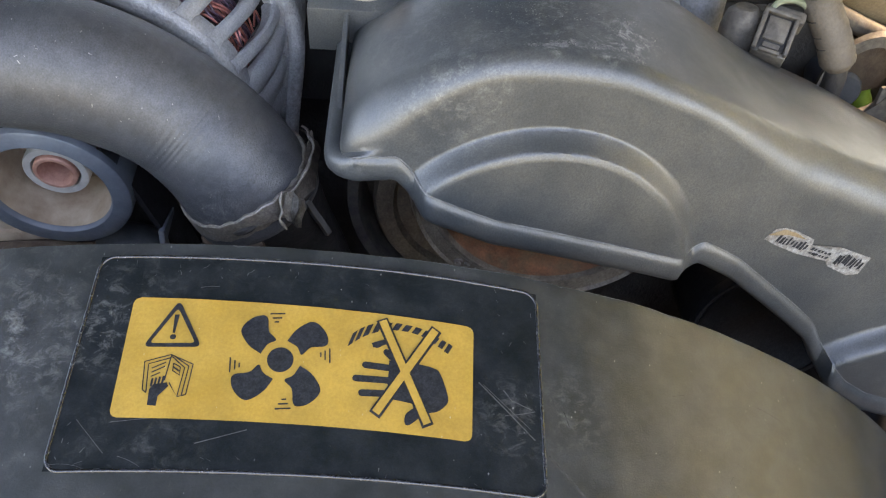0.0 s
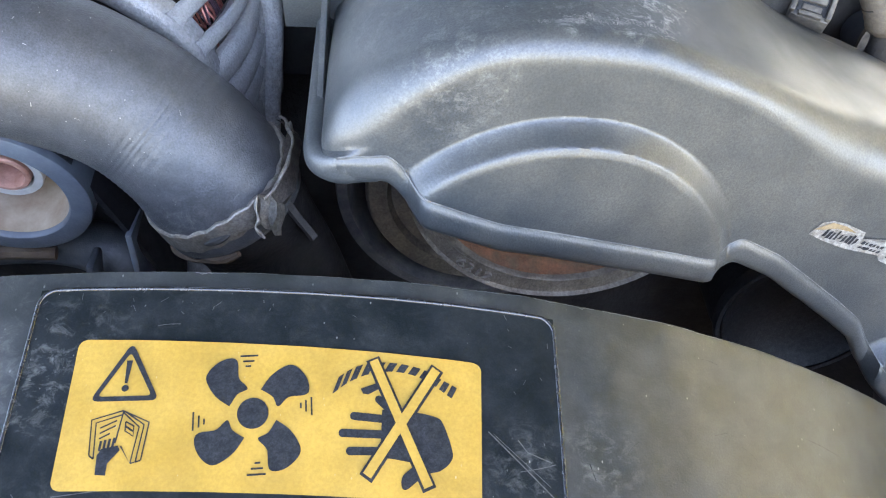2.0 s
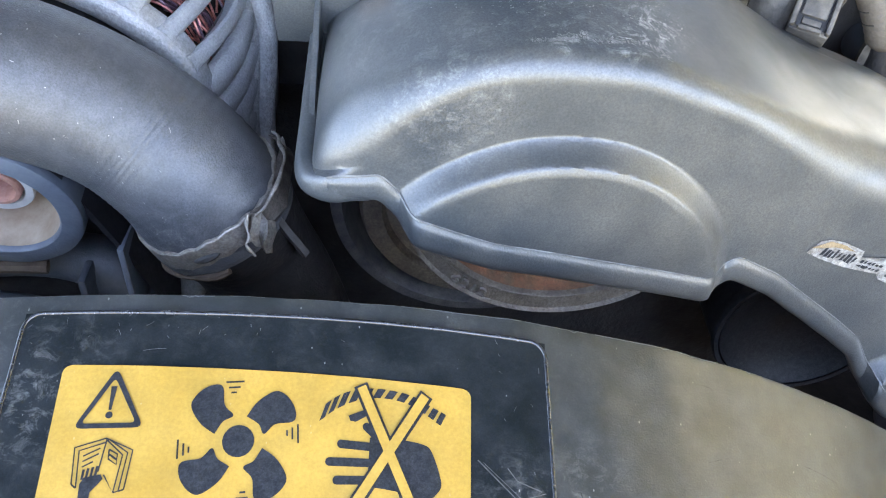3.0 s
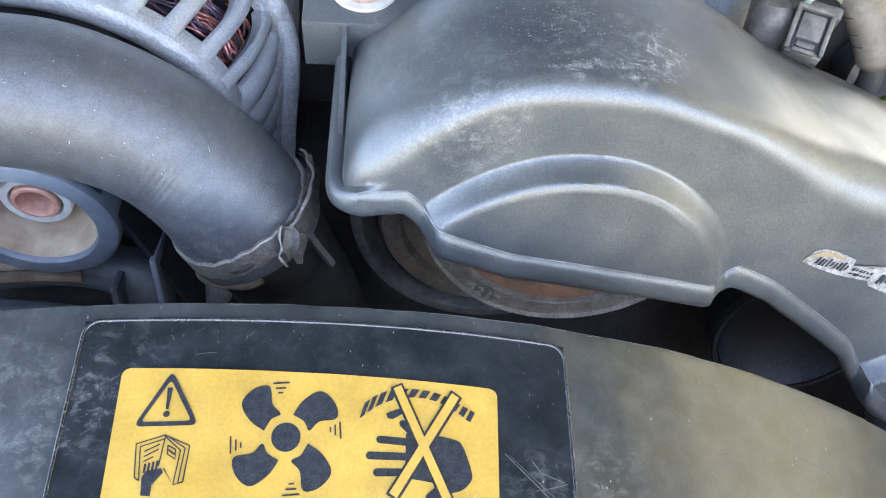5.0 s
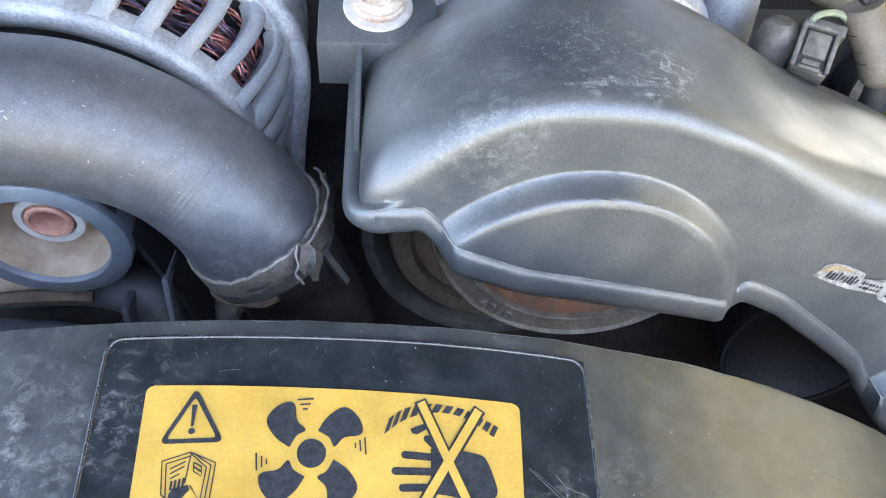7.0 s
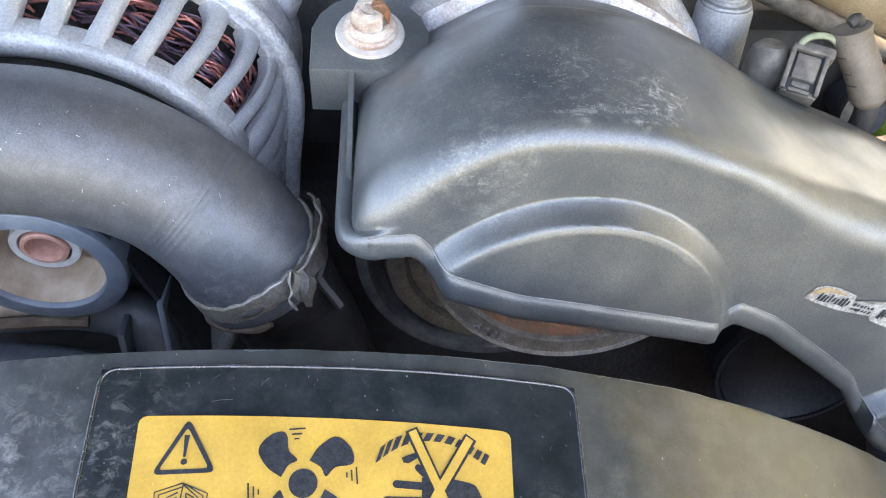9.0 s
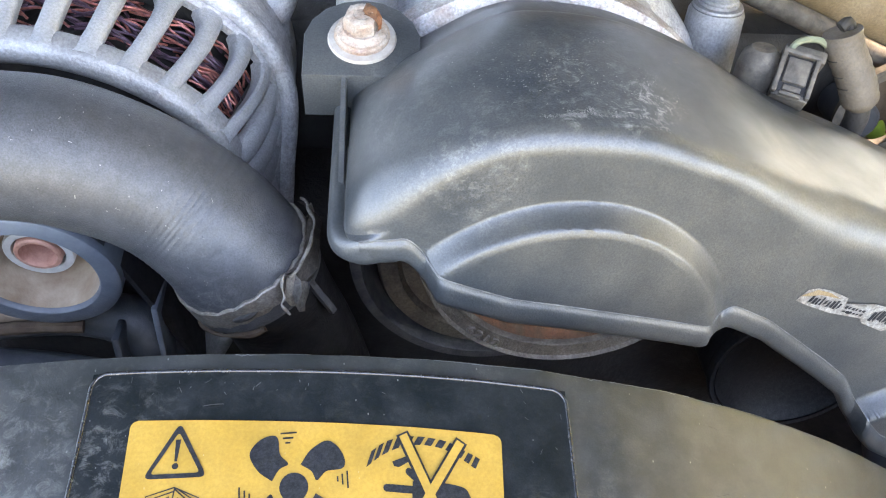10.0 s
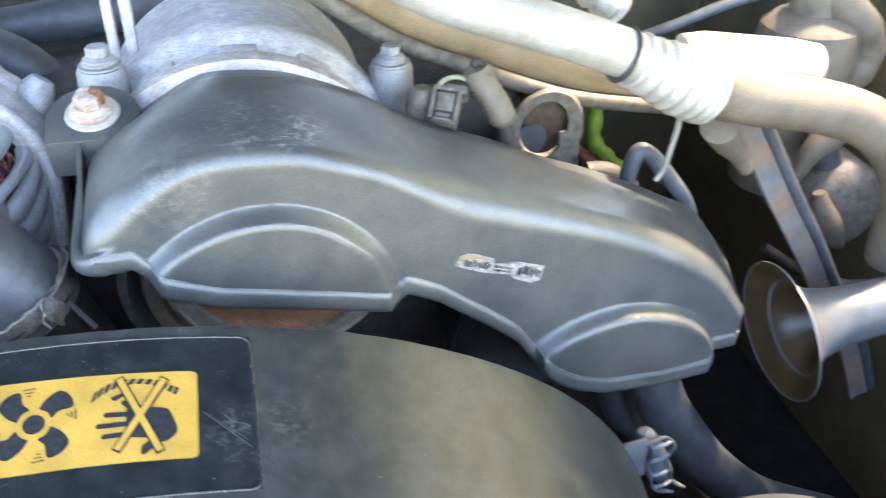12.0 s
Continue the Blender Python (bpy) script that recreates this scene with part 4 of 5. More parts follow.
    line = spline([c + d * 0.004, c + d * 0.016, (-0.0790, 0.270, 0.766), (-0.068, 0.272, 0.735), (-0.058, 0.276, 0.69), (-0.05, 0.28, 0.62)], 8)
    # the neck is coloured as dark as the shade below the clamp
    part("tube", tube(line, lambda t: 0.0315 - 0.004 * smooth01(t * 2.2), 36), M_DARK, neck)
    rim = [ring(low + radians(6 * (k - 1)), 0.0322, 0.0125 + 0.0006 * math.sin(k * 1.1)) for k in range(13)]
    part("rusty_rim", tube(rim, lambda t: 0.0013 + 0.0006 * math.sin(9 * t), 8), M_BROWN, neck, "rust-brown pressed rim")
    strap = spline([(-0.0615, 0.250, 0.797), (-0.0585, 0.250, 0.791), (-0.0550, 0.250, 0.785), (-0.0515, 0.250, 0.7785)], 6)
    bm = bmesh.new()
    rows = [[p + Vector((-0.0016, 0, -0.001)), p + Vector((0, -0.001, 0)), p + Vector((0.0016, 0.001, 0.001)), p + Vector((0.0004, 0.002, 0.001))] for p in strap]
    sheet(rows, bm, True)
    single("thin_strap", bm, M_BLOCK, "thin dark metal strap beside the coolant neck", "strap")


# ---- pulleys ----


def build_idler():
    c = (-0.1918, 0.0, 0.7785)
    # the pulley and its belt lean a little, facing down
    lean = Matrix.Translation((c[0], 0.288, c[2])) @ Matrix.Rotation(radians(12), 4, "X") @ Matrix.Translation((-c[0], -0.288, -c[2]))

    def turned(bm):
        bmesh.ops.transform(bm, matrix=lean, verts=bm.verts)
        return bm

    ob = thing("idler_pulley", "blue-grey idler pulley with a deep dirty cup", "pulley", (c[0], 0.29, c[2]))
    part("rim", turned(lathe([(0.0300, 0.310), (0.0400, 0.310), (0.0404, 0.301), (0.0404, 0.2775), (0.0398, 0.2752), (0.0388, 0.2745), (0.0308, 0.2745), (0.0300, 0.2752), (0.0296, 0.2772)], c, 80)), M_RING, ob, "smooth blue-grey outer ring")
    part("dish", turned(lathe([(0.0298, 0.2768), (0.0294, 0.2840), (0.0284, 0.2930), (0.0268, 0.3005), (0.0235, 0.3055), (0.0160, 0.3065)], c, 72)), M_DISH, ob, "tan dirt-stained cup")
    hub = part("hub", turned(lathe([(0.0163, 0.3070), (0.0163, 0.2892), (0.0158, 0.2882), (0.0124, 0.2882), (0.0120, 0.2890), (0.0119, 0.2940)], c, 56)), M_HUB, ob, "pale grey hub ring")
    part("sleeve", turned(lathe([(0.0112, 0.2930), (0.0110, 0.2876), (0.0103, 0.2868), (0.0088, 0.2868), (0.0082, 0.2880), (0.0078, 0.3030), (0.0003, 0.3040)], c, 48)), M_SLEEVE, hub, "reddish hollow bolt sleeve")
    part("back_plate", turned(lathe([(0.0003, 0.3105), (0.034, 0.3105), (0.036, 0.313), (0.036, 0.320), (0.0003, 0.322)], c, 48)), M_BLOCK, ob)
    belt = []
    for k in range(28):
        a = radians(-75 + 6.0 * k)
        belt.append(Vector((c[0] + 0.0405 * math.sin(a), 0, c[2] + 0.0405 * math.cos(a))))
    belt = belt[:24] + [Vector((-0.1385, 0, 0.735)), Vector((-0.1305, 0, 0.700)), Vector((-0.121, 0, 0.65))]
    rows = []
    for k, p in enumerate(belt):
        d = (belt[min(k + 1, len(belt) - 1)] - belt[max(k - 1, 0)]).normalized()
        n = Vector((d.z, 0, -d.x))
        n = n if n.dot(p - Vector((c[0], 0, c[2]))) > 0 or k > 20 else -n
        rows.append([p + Vector((0, y, 0)) + n * h for y, h in ((0.2790, 0.0), (0.2790, 0.0026), (0.2800, 0.0032), (0.2835, 0.0032), (0.2845, 0.0024), (0.2855, 0.0032), (0.3020, 0.0032), (0.3030, 0.0026), (0.3030, 0.0))])
    single("drive_belt", turned(sheet(rows, closed=True)), M_BELT, "black rubber drive belt running over the idler pulley", "drive belt")
    arm = thing("tensioner_bracket", "dark cast tensioner bracket below the idler pulley", "bracket", (-0.17, 0.29, 0.70))
    part("arm", tube(spline([(-0.30, 0.32, 0.705), (-0.235, 0.315, 0.716), (-0.190, 0.312, 0.716), (-0.160, 0.310, 0.708), (-0.146, 0.308, 0.680)], 8), lambda t: 0.0150 + 0.0025 * math.sin(9 * t), 20), M_BLUE, arm)
    part("web", box((-0.1440, 0.282, 0.64), (-0.1405, 0.305, 0.748), 0.0012), M_RING, arm, "thin upright web")
    part("lower_arm", tube(spline([(-0.30, 0.29, 0.680), (-0.23, 0.288, 0.692), (-0.175, 0.288, 0.690), (-0.130, 0.29, 0.66)], 8), lambda t: 0.0130 + 0.003 * math.sin(7 * t), 16), M_BLUE, arm)
    part("upper_edge", box((-0.265, 0.296, 0.722), (-0.205, 0.312, 0.733), 0.0025), M_DISH, arm, "dusty pale upper edge")
    part("rib", box((-0.168, 0.284, 0.66), (-0.1640, 0.300, 0.724), 0.0012), M_BLUE, arm, "upright rib")
    part("rust_edge", tube(spline([(-0.235, 0.288, 0.726), (-0.205, 0.288, 0.7295), (-0.182, 0.290, 0.728)], 6), 0.0035, 8), M_BROWN, arm, "rust-brown edge")


def build_front_pulley():
    c = (0.0560, 0.0, 0.8020)
    ob = thing("fan_pulley", "rusty pulley with raised numbers half under the belt cover", "pulley", (0.056, 0.28, 0.802))
    ring = part("ring", lathe([(0.060, 0.300), (0.0715, 0.298), (0.0722, 0.290), (0.0712, 0.270), (0.0700, 0.2655), (0.0695, 0.2640), (0.0688, 0.2650), (0.0682, 0.2658), (0.0622, 0.2660), (0.0615, 0.2651), (0.0600, 0.2650), (0.0592, 0.2660), (0.0588, 0.270)], c, 96), M_RIM, ob, "brown-grey cast outer ring")
    part("rusty_disc", lathe([(0.0589, 0.2680), (0.0585, 0.2690), (0.0560, 0.2715), (0.0520, 0.2725), (0.0440, 0.2730), (0.0425, 0.2790), (0.0400, 0.2770), (0.0003, 0.2770)], c, 80), M_RUST, ob, "rust-covered recessed disc")
    curve = bpy.data.curves.new("numbers", "FONT")
    curve.body, curve.size, curve.extrude, curve.align_x = "6212", 0.0074, 0.0010, "CENTER"
    tmp = bpy.data.objects.new("numbers", curve)
    scene.collection.objects.link(tmp)
    me = bpy.data.meshes.new_from_object(tmp.evaluated_get(bpy.context.evaluated_depsgraph_get()))
    bpy.data.objects.remove(tmp)
    bm = bmesh.new()
    bm.from_mesh(me)
    r0 = 0.0676
    for v in bm.verts:
        x, y, z = v.co
        a = radians(214.0) - (x * 1.42) / r0
        r = r0 - y * 0.85
        v.co = (c[0] + r * math.sin(a), 0.2654 - z, c[2] + r * math.cos(a))
    part("numbers", bm, M_FIGURE, ring, "raised cast figures")
    c2 = (0.0260, 0.0, 0.7570)
    ob2 = thing("drive_pulley", "dark grooved drive pulley behind the rusty one", "pulley", (0.04, 0.32, 0.772))
    part("outer_ring", lathe([(0.062, 0.360), (0.0730, 0.360), (0.0736, 0.355), (0.0736, 0.314), (0.0728, 0.3105), (0.0675, 0.3100), (0.0665, 0.3115), (0.0660, 0.3450), (0.055, 0.347)], c2, 96), M_DARKRING, ob2, "smooth grey outer ring")
    part("inner_ring", lathe([(0.0595, 0.344), (0.0590, 0.312), (0.0570, 0.3085), (0.0480, 0.3080), (0.0460, 0.312), (0.0003, 0.316)], c2, 80), M_RIM, ob2, "dusty inner ring")


# ---- alternator ----
ALT = (-0.1950, 0.757)


def alt_at(a, r, y):
    slim = 1 - 0.235 * smooth01((a - 40) / 50)
    a = radians(a)
    return Vector((ALT[0] + r * math.sin(a) * slim, y, ALT[1] + r * math.cos(a)))


def alt_lathe(profile, a0=-120, a1=140, seg=130):
    return sheet([[alt_at(a0 + (a1 - a0) * k / seg, r, y) for k in range(seg + 1)] for r, y in profile])


def build_alternator():
    ob = thing("alternator", "cast aluminium alternator with slotted cooling fins and copper windings", "alternator", (ALT[0], 0.34, 0.70))
    part("front_ring", alt_lathe([(0.100, 0.330), (0.106, 0.316), (0.1115, 0.3080), (0.1150, 0.3062), (0.1185, 0.3062), (0.1212, 0.3078), (0.1230, 0.3105), (0.1242, 0.3140), (0.1246, 0.3168), (0.1232, 0.3182), (0.116, 0.3185), (0.104, 0.330)]), M_CAST, ob, "cast front ring")
    part("body", alt_lathe([(0.1330, 0.362), (0.1375, 0.3600), (0.1400, 0.3630), (0.1425, 0.372), (0.1440, 0.385), (0.1440, 0.400), (0.1415, 0.404), (0.1380, 0.406)]), M_ALU, ob, "rough cast body")
    part("rear_body", alt_lathe([(0.1300, 0.409), (0.1400, 0.4095), (0.1425, 0.412), (0.1430, 0.424), (0.1400, 0.428), (0.128, 0.430)]), M_ALU, ob, "rear casting")
    part("rear_core", alt_lathe([(0.132, 0.404), (0.125, 0.43), (0.110, 0.47), (0.05, 0.48)]), M_BLOCK, ob, "dark rear core")
    part("core", alt_lathe([(0.03, 0.328), (0.095, 0.334), (0.104, 0.340), (0.110, 0.352), (0.120, 0.372), (0.133, 0.374)]), M_BLOCK, ob, "dark inner core")
    for k in range(-4, 12):
        rows = []
        for t in (0.0, 0.3, 0.7, 1.0):
            r, y = 0.1400 - 0.018 * t * t, 0.427 + 0.034 * t
            rows.append([alt_at(9.2 * k + da, r + dr, y) for da, dr in ((-2.2, -0.007), (-2.0, -0.001), (0, 0.0005), (2.0, -0.001), (2.2, -0.007))])
        part("rear_fin", sheet(rows, closed=True), M_ALU, ob)
    pitch = 8.4
    for k in range(-5, 7):
        a = pitch * k + 1.5
        rows = []
        half = 1.95
        for t in (0.0, 0.05, 0.12, 0.22, 0.4, 0.6, 0.78, 0.88, 0.95, 1.0):
            y = 0.3085 + 0.0535 * t
            r = 0.1225 + 0.0165 * t + 0.0035 * math.sin(math.pi * t)
            lean = a + smooth01(a / 40) * (5.2 * t - 3.4 * t ** 4)
            h = half * (1 + 0.75 * (abs(2 * t - 1) ** 5))
            deep = 0.0085
            row = []
            for da, dr in ((-h * 0.9, -deep), (-h, -0.0040), (-h * 0.92, -0.0018), (-h * 0.6, -0.0003), (0.0, 0.0003), (h * 0.6, -0.0003), (h * 0.92, -0.0018), (h, -0.0040), (h * 0.9, -deep)):
                row.append(alt_at(lean + da, r + dr, y))
            rows.append(row)
        part("cooling_fin", sheet(rows, closed=True), M_FIN, ob)
    # the darker casting metal paints in the shade beside the lug
    part("blind_side", alt_lathe([(0.1150, 0.310), (0.1190, 0.330), (0.1300, 0.362)], 53, 130, 30), M_CAST, ob, "closed side wall")
    rng = random.Random(4)
    for name, material, count in (("copper_winding", M_COPPER, 80), ("varnished_winding", M_DARKWIRE, 90)):
        bm = bmesh.new()
        for _ in range(count):
            a = rng.uniform(-46, 50)
            y0 = rng.uniform(0.330, 0.360)
            r0 = 0.111 + (y0 - 0.318) * 0.28 + rng.uniform(-0.001, 0.003)
            pts = []
            for j in range(6):
                t = j / 5
                pts.append(alt_at(a + 15 * t, r0 + 0.0035 * math.sin(math.pi * t) + rng.uniform(-0.0006, 0.0006), y0 + rng.uniform(-0.0015, 0.0015) + (t - 0.5) * rng.uniform(-0.010, 0.010)))
            tube(spline(pts, 2), 0.00062, 6, bm)
        w = part(name, bm, material, ob)
        tagged(w, kind="stuff")
    part("shoulder", tube(spline([alt_at(20, 0.1425, 0.366), alt_at(40, 0.1440, 0.366), alt_at(60, 0.1440, 0.366), alt_at(85, 0.1440, 0.368), alt_at(105, 0.1430, 0.37)], 10), 0.0050, 12), M_ALU, ob, "cast rim bead")
    # corrugations that carry the fins round the closed side
    for k in range(6):
        a = pitch * (7 + k) + 1.5
        rows = []
        for t in (0.0, 0.06, 0.15, 0.3, 0.45, 0.6, 0.75, 0.87, 0.95, 1.0):
            y = 0.3085 + 0.0560 * t
            r = 0.1215 + 0.0180 * t + 0.0040 * math.sin(math.pi * t)
            lean = a + 5.6 * t - 6.5 * t ** 3
            rows.append([alt_at(lean + da * pitch, r + dr, y) for da, dr in ((-0.56, -0.0085), (-0.50, -0.0050), (-0.40, -0.0028), (-0.26, -0.0009), (-0.10, 0.0), (0.10, 0.0), (0.26, -0.0009), (0.40, -0.0028), (0.50, -0.0050), (0.56, -0.0085))])
        part("side_rib", sheet(rows, closed=True), M_FIN, ob)
    # rear lug beside the through bolt
    lug = tube(spline([(-0.0930, 0.412, 0.846), (-0.0870, 0.414, 0.856), (-0.0820, 0.416, 0.8630)], 6), lambda t: 0.0125 - 0.0050 * t * t, 20)
    part("rear_lug", lug, M_ALU, ob, "rounded cast lug")


# ---- housing behind the cover ----


def build_housing():
    ob = thing("coolant_housing", "large round cast aluminium housing behind the belt cover", "engine housing", (0.05, 0.4, 0.7))
    c = (0.0415, 0.0, 0.7890)
    part("flange", lathe([(0.05, 0.340), (0.1020, 0.340), (0.1050, 0.342), (0.1058, 0.350), (0.1045, 0.358), (0.0970, 0.361)], c, 96, arc=(-52.0, 70.0)), M_FLANGE, ob, "bright machined flange")
    part("barrel", lathe([(0.097, 0.352), (0.0985, 0.372), (0.1010, 0.380), (0.1070, 0.386), (0.1085, 0.392), (0.1085, 0.410), (0.105, 0.415), (0.1010, 0.424), (0.1010, 0.52), (0.0003, 0.52)], c, 96, arc=(-58.0, 80.0)), M_ALU, ob, "rough cast barrel")
    for a in (-28, 2, 30):
        p = Vector((c[0] + 0.1015 * math.sin(radians(a)), 0.3650, c[2] + 0.1015 * math.cos(radians(a))))
        m = Matrix.Translation(p) @ Matrix.Rotation(radians(a), 4, "Y")
        part("cast_pad", box((-0.012, -0.012, -0.008), (0.012, 0.012, 0.0012), 0.0022, m=m), M_ALU, ob)
    for x, y, z in ((-0.0390, 0.3770, 0.8830), (0.1460, 0.3980, 0.8620)):
        boss = thing("threaded_boss", "cast aluminium boss carrying a flanged bolt", "boss", (x, y, z - 0.1), "bosses beside the housing")
        part("post", lathe([(0.0003, -0.14), (0.0170, -0.14), (0.0155, -0.02), (0.0150, -0.003), (0.0138, 0.0), (0.0003, 0.0)], (x, y, z), 40, axis="z"), M_CAST, boss)
        build_bolt((x, y, z), 0.0068, M_CAST, "grey flanged hex bolt on its boss", name="flanged_bolt")


# ---- connector, wires, pipes ----


def build_connector():
    ob = thing("wire_connector", "dusty grey electrical connector with a clip and wires", "connector", (0.167, 0.345, 0.84))
    right, up = Vector((0.0165, -0.0072, -0.0015)).normalized(), Vector((0.0127, 0.0160, 0.0167)).normalized()
    up = (up - right * up.dot(right)).normalized()
    m = Matrix((right, up, right.cross(up))).transposed().to_4x4()
    m.translation = (0.1708, 0.3415, 0.8540)
    body = part("body", box((-0.0085, -0.0130, -0.014), (0.0095, 0.0110, 0.0), 0.0012, m=m), M_GREYPLUG, ob)
    clip = box((-0.0090, -0.0120, -0.001), (-0.0066, 0.0110, 0.0030), 0.0008, m=m)
    box((0.0072, -0.0120, -0.001), (0.0096, 0.0110, 0.0030), 0.0008, clip, m)
    box((-0.0090, 0.0085, -0.001), (0.0096, 0.0112, 0.0032), 0.0008, clip, m)
    box((-0.0054, -0.0058, -0.001), (0.0060, 0.0073, 0.0022), 0.0008, clip, m)
    box((-0.0050, -0.0125, -0.001), (0.0056, -0.0105, 0.0022), 0.0006, clip, m)
    box((-0.0040, -0.0098, -0.001), (0.0046, -0.0070, 0.0016), 0.0005, clip, m)
    part("clip", clip, M_GREYPLUG, body, "raised locking clip")
    # no hollow is cut; a dark plate colours in the recess's shade
    part("recess", box((-0.0066, -0.0105, -0.002), (0.0072, 0.0085, 0.0004), 0.0002, m=m), M_BLOCK, body, "thin dark plate drawn for the recess shade round the clip")
    part("collar", box((-0.0085, 0.0100, -0.018), (0.0125, 0.0170, -0.003), 0.0018, m=m), M_GREYPLUG, ob)
    wires = spline([(0.1690, 0.3500, 0.8600), (0.1715, 0.3530, 0.8640), (0.1770, 0.3545, 0.8660), (0.1845, 0.3550, 0.8655), (0.1905, 0.3545, 0.8620)], 8)
    part("wire", tube(wires, 0.0017, 8), M_WIRE, ob, "pale green wire")
    part("wire", tube([p + Vector((0.002, 0.005, -0.003)) for p in wires], 0.0017, 8), M_BLOCK, ob)
    sen = thing("sensor_body", "dusty grey round sensor behind the connector", "sensor", (0.147, 0.36, 0.83))
    part("barrel", lathe([(0.0003, 0.008), (0.0060, 0.0075), (0.0095, 0.004), (0.0112, -0.004), (0.0112, -0.05), (0.0003, -0.055)], (0.1590, 0.3580, 0.8520), 36, axis="z"), M_GREYPLUG, sen)
    line = spline([(0.1950, 0.3565, 0.8700), (0.1985, 0.3548, 0.8620), (0.2060, 0.3525, 0.8505), (0.2110, 0.3505, 0.8415), (0.2155, 0.3495, 0.8320)], 12)
    con = thing("wire_conduit", "dusty grey split corrugated wire conduit", "conduit", (0.21, 0.35, 0.80))
    sleeve = part("sleeve", tube(line, lambda t: 0.0094 + 0.00015 * math.sin(t * 60) - 0.003 * smooth01((t - 0.9) / 0.1), 28), M_DUSTRUBBER, con)
    part("taped_loom", tube(spline([(0.2140, 0.350, 0.835), (0.2170, 0.352, 0.820), (0.2160, 0.36, 0.79), (0.212, 0.38, 0.74)], 6), 0.0060, 14), M_BLOCK, con, "dark taped wires")
    for k in (14, 22, 30):
        d = (line[k + 1] - line[k]).normalized()
        e = d.orthogonal().normalized()
        f = d.cross(e)
        loop = [line[k] + 0.0095 * (math.cos(a) * e + math.sin(a) * f) for a in (2 * math.pi * j / 24 for j in range(25))]
        part("tape_band", tube(loop[:9], 0.0003, 6), M_BLOCK, sleeve)
    part("wire_end", tube(spline([(0.1930, 0.3560, 0.872), (0.1965, 0.357, 0.8745), (0.1995, 0.357, 0.870)], 5), 0.0030, 10), M_BLOCK, con)


def build_ring_bracket():
    ob = thing("lifting_eye", "dusty grey steel lifting eye bracket", "bracket", (0.265, 0.40, 0.75))
    outer, inner = [], []
    for k in range(40):
        a = 2 * math.pi * k / 40
        for lst, cx, cz, w, h in ((outer, 0.2640, 0.7960, 0.0300, 0.0330), (inner, 0.2630, 0.7985, 0.0195, 0.0232)):
            x, z = w * math.cos(a), h * math.sin(a)
            lst.append(Vector((cx + x + 0.06 * z, 0.400, cz + z)))
    bm = bmesh.new()
    off = Vector((0.001, 0.004, 0.002))
    sheet([[p + off for p in inner], inner, [p * 0.97 + q * 0.03 for p, q in zip(inner, outer)], [p * 0.05 + q * 0.95 for p, q in zip(inner, outer)], outer, [p + off for p in outer]], bm, True)
    part("eye", bm, M_GREYPLUG, ob)
    part("foot", box((0.2760, 0.4005, 0.70), (0.2930, 0.4045, 0.795), 0.0015), M_GREYPLUG, ob)
    part("nut", slab(hexagon(0.0185, 20), 0.03, 0.002, Matrix.Translation((0.2670, 0.4120, 0.8010)) @ Matrix.Rotation(radians(88), 4, "X")), M_BROWN, ob, "rust-brown nut behind the eye")
    part("plug", lathe([(0.0003, 0.0), (0.0115, 0.0), (0.0135, 0.002), (0.0135, 0.03)], (0.2560, 0.4085, 0.7855), 28), M_BLUE, ob, "dark blue-grey cap inside the eye")


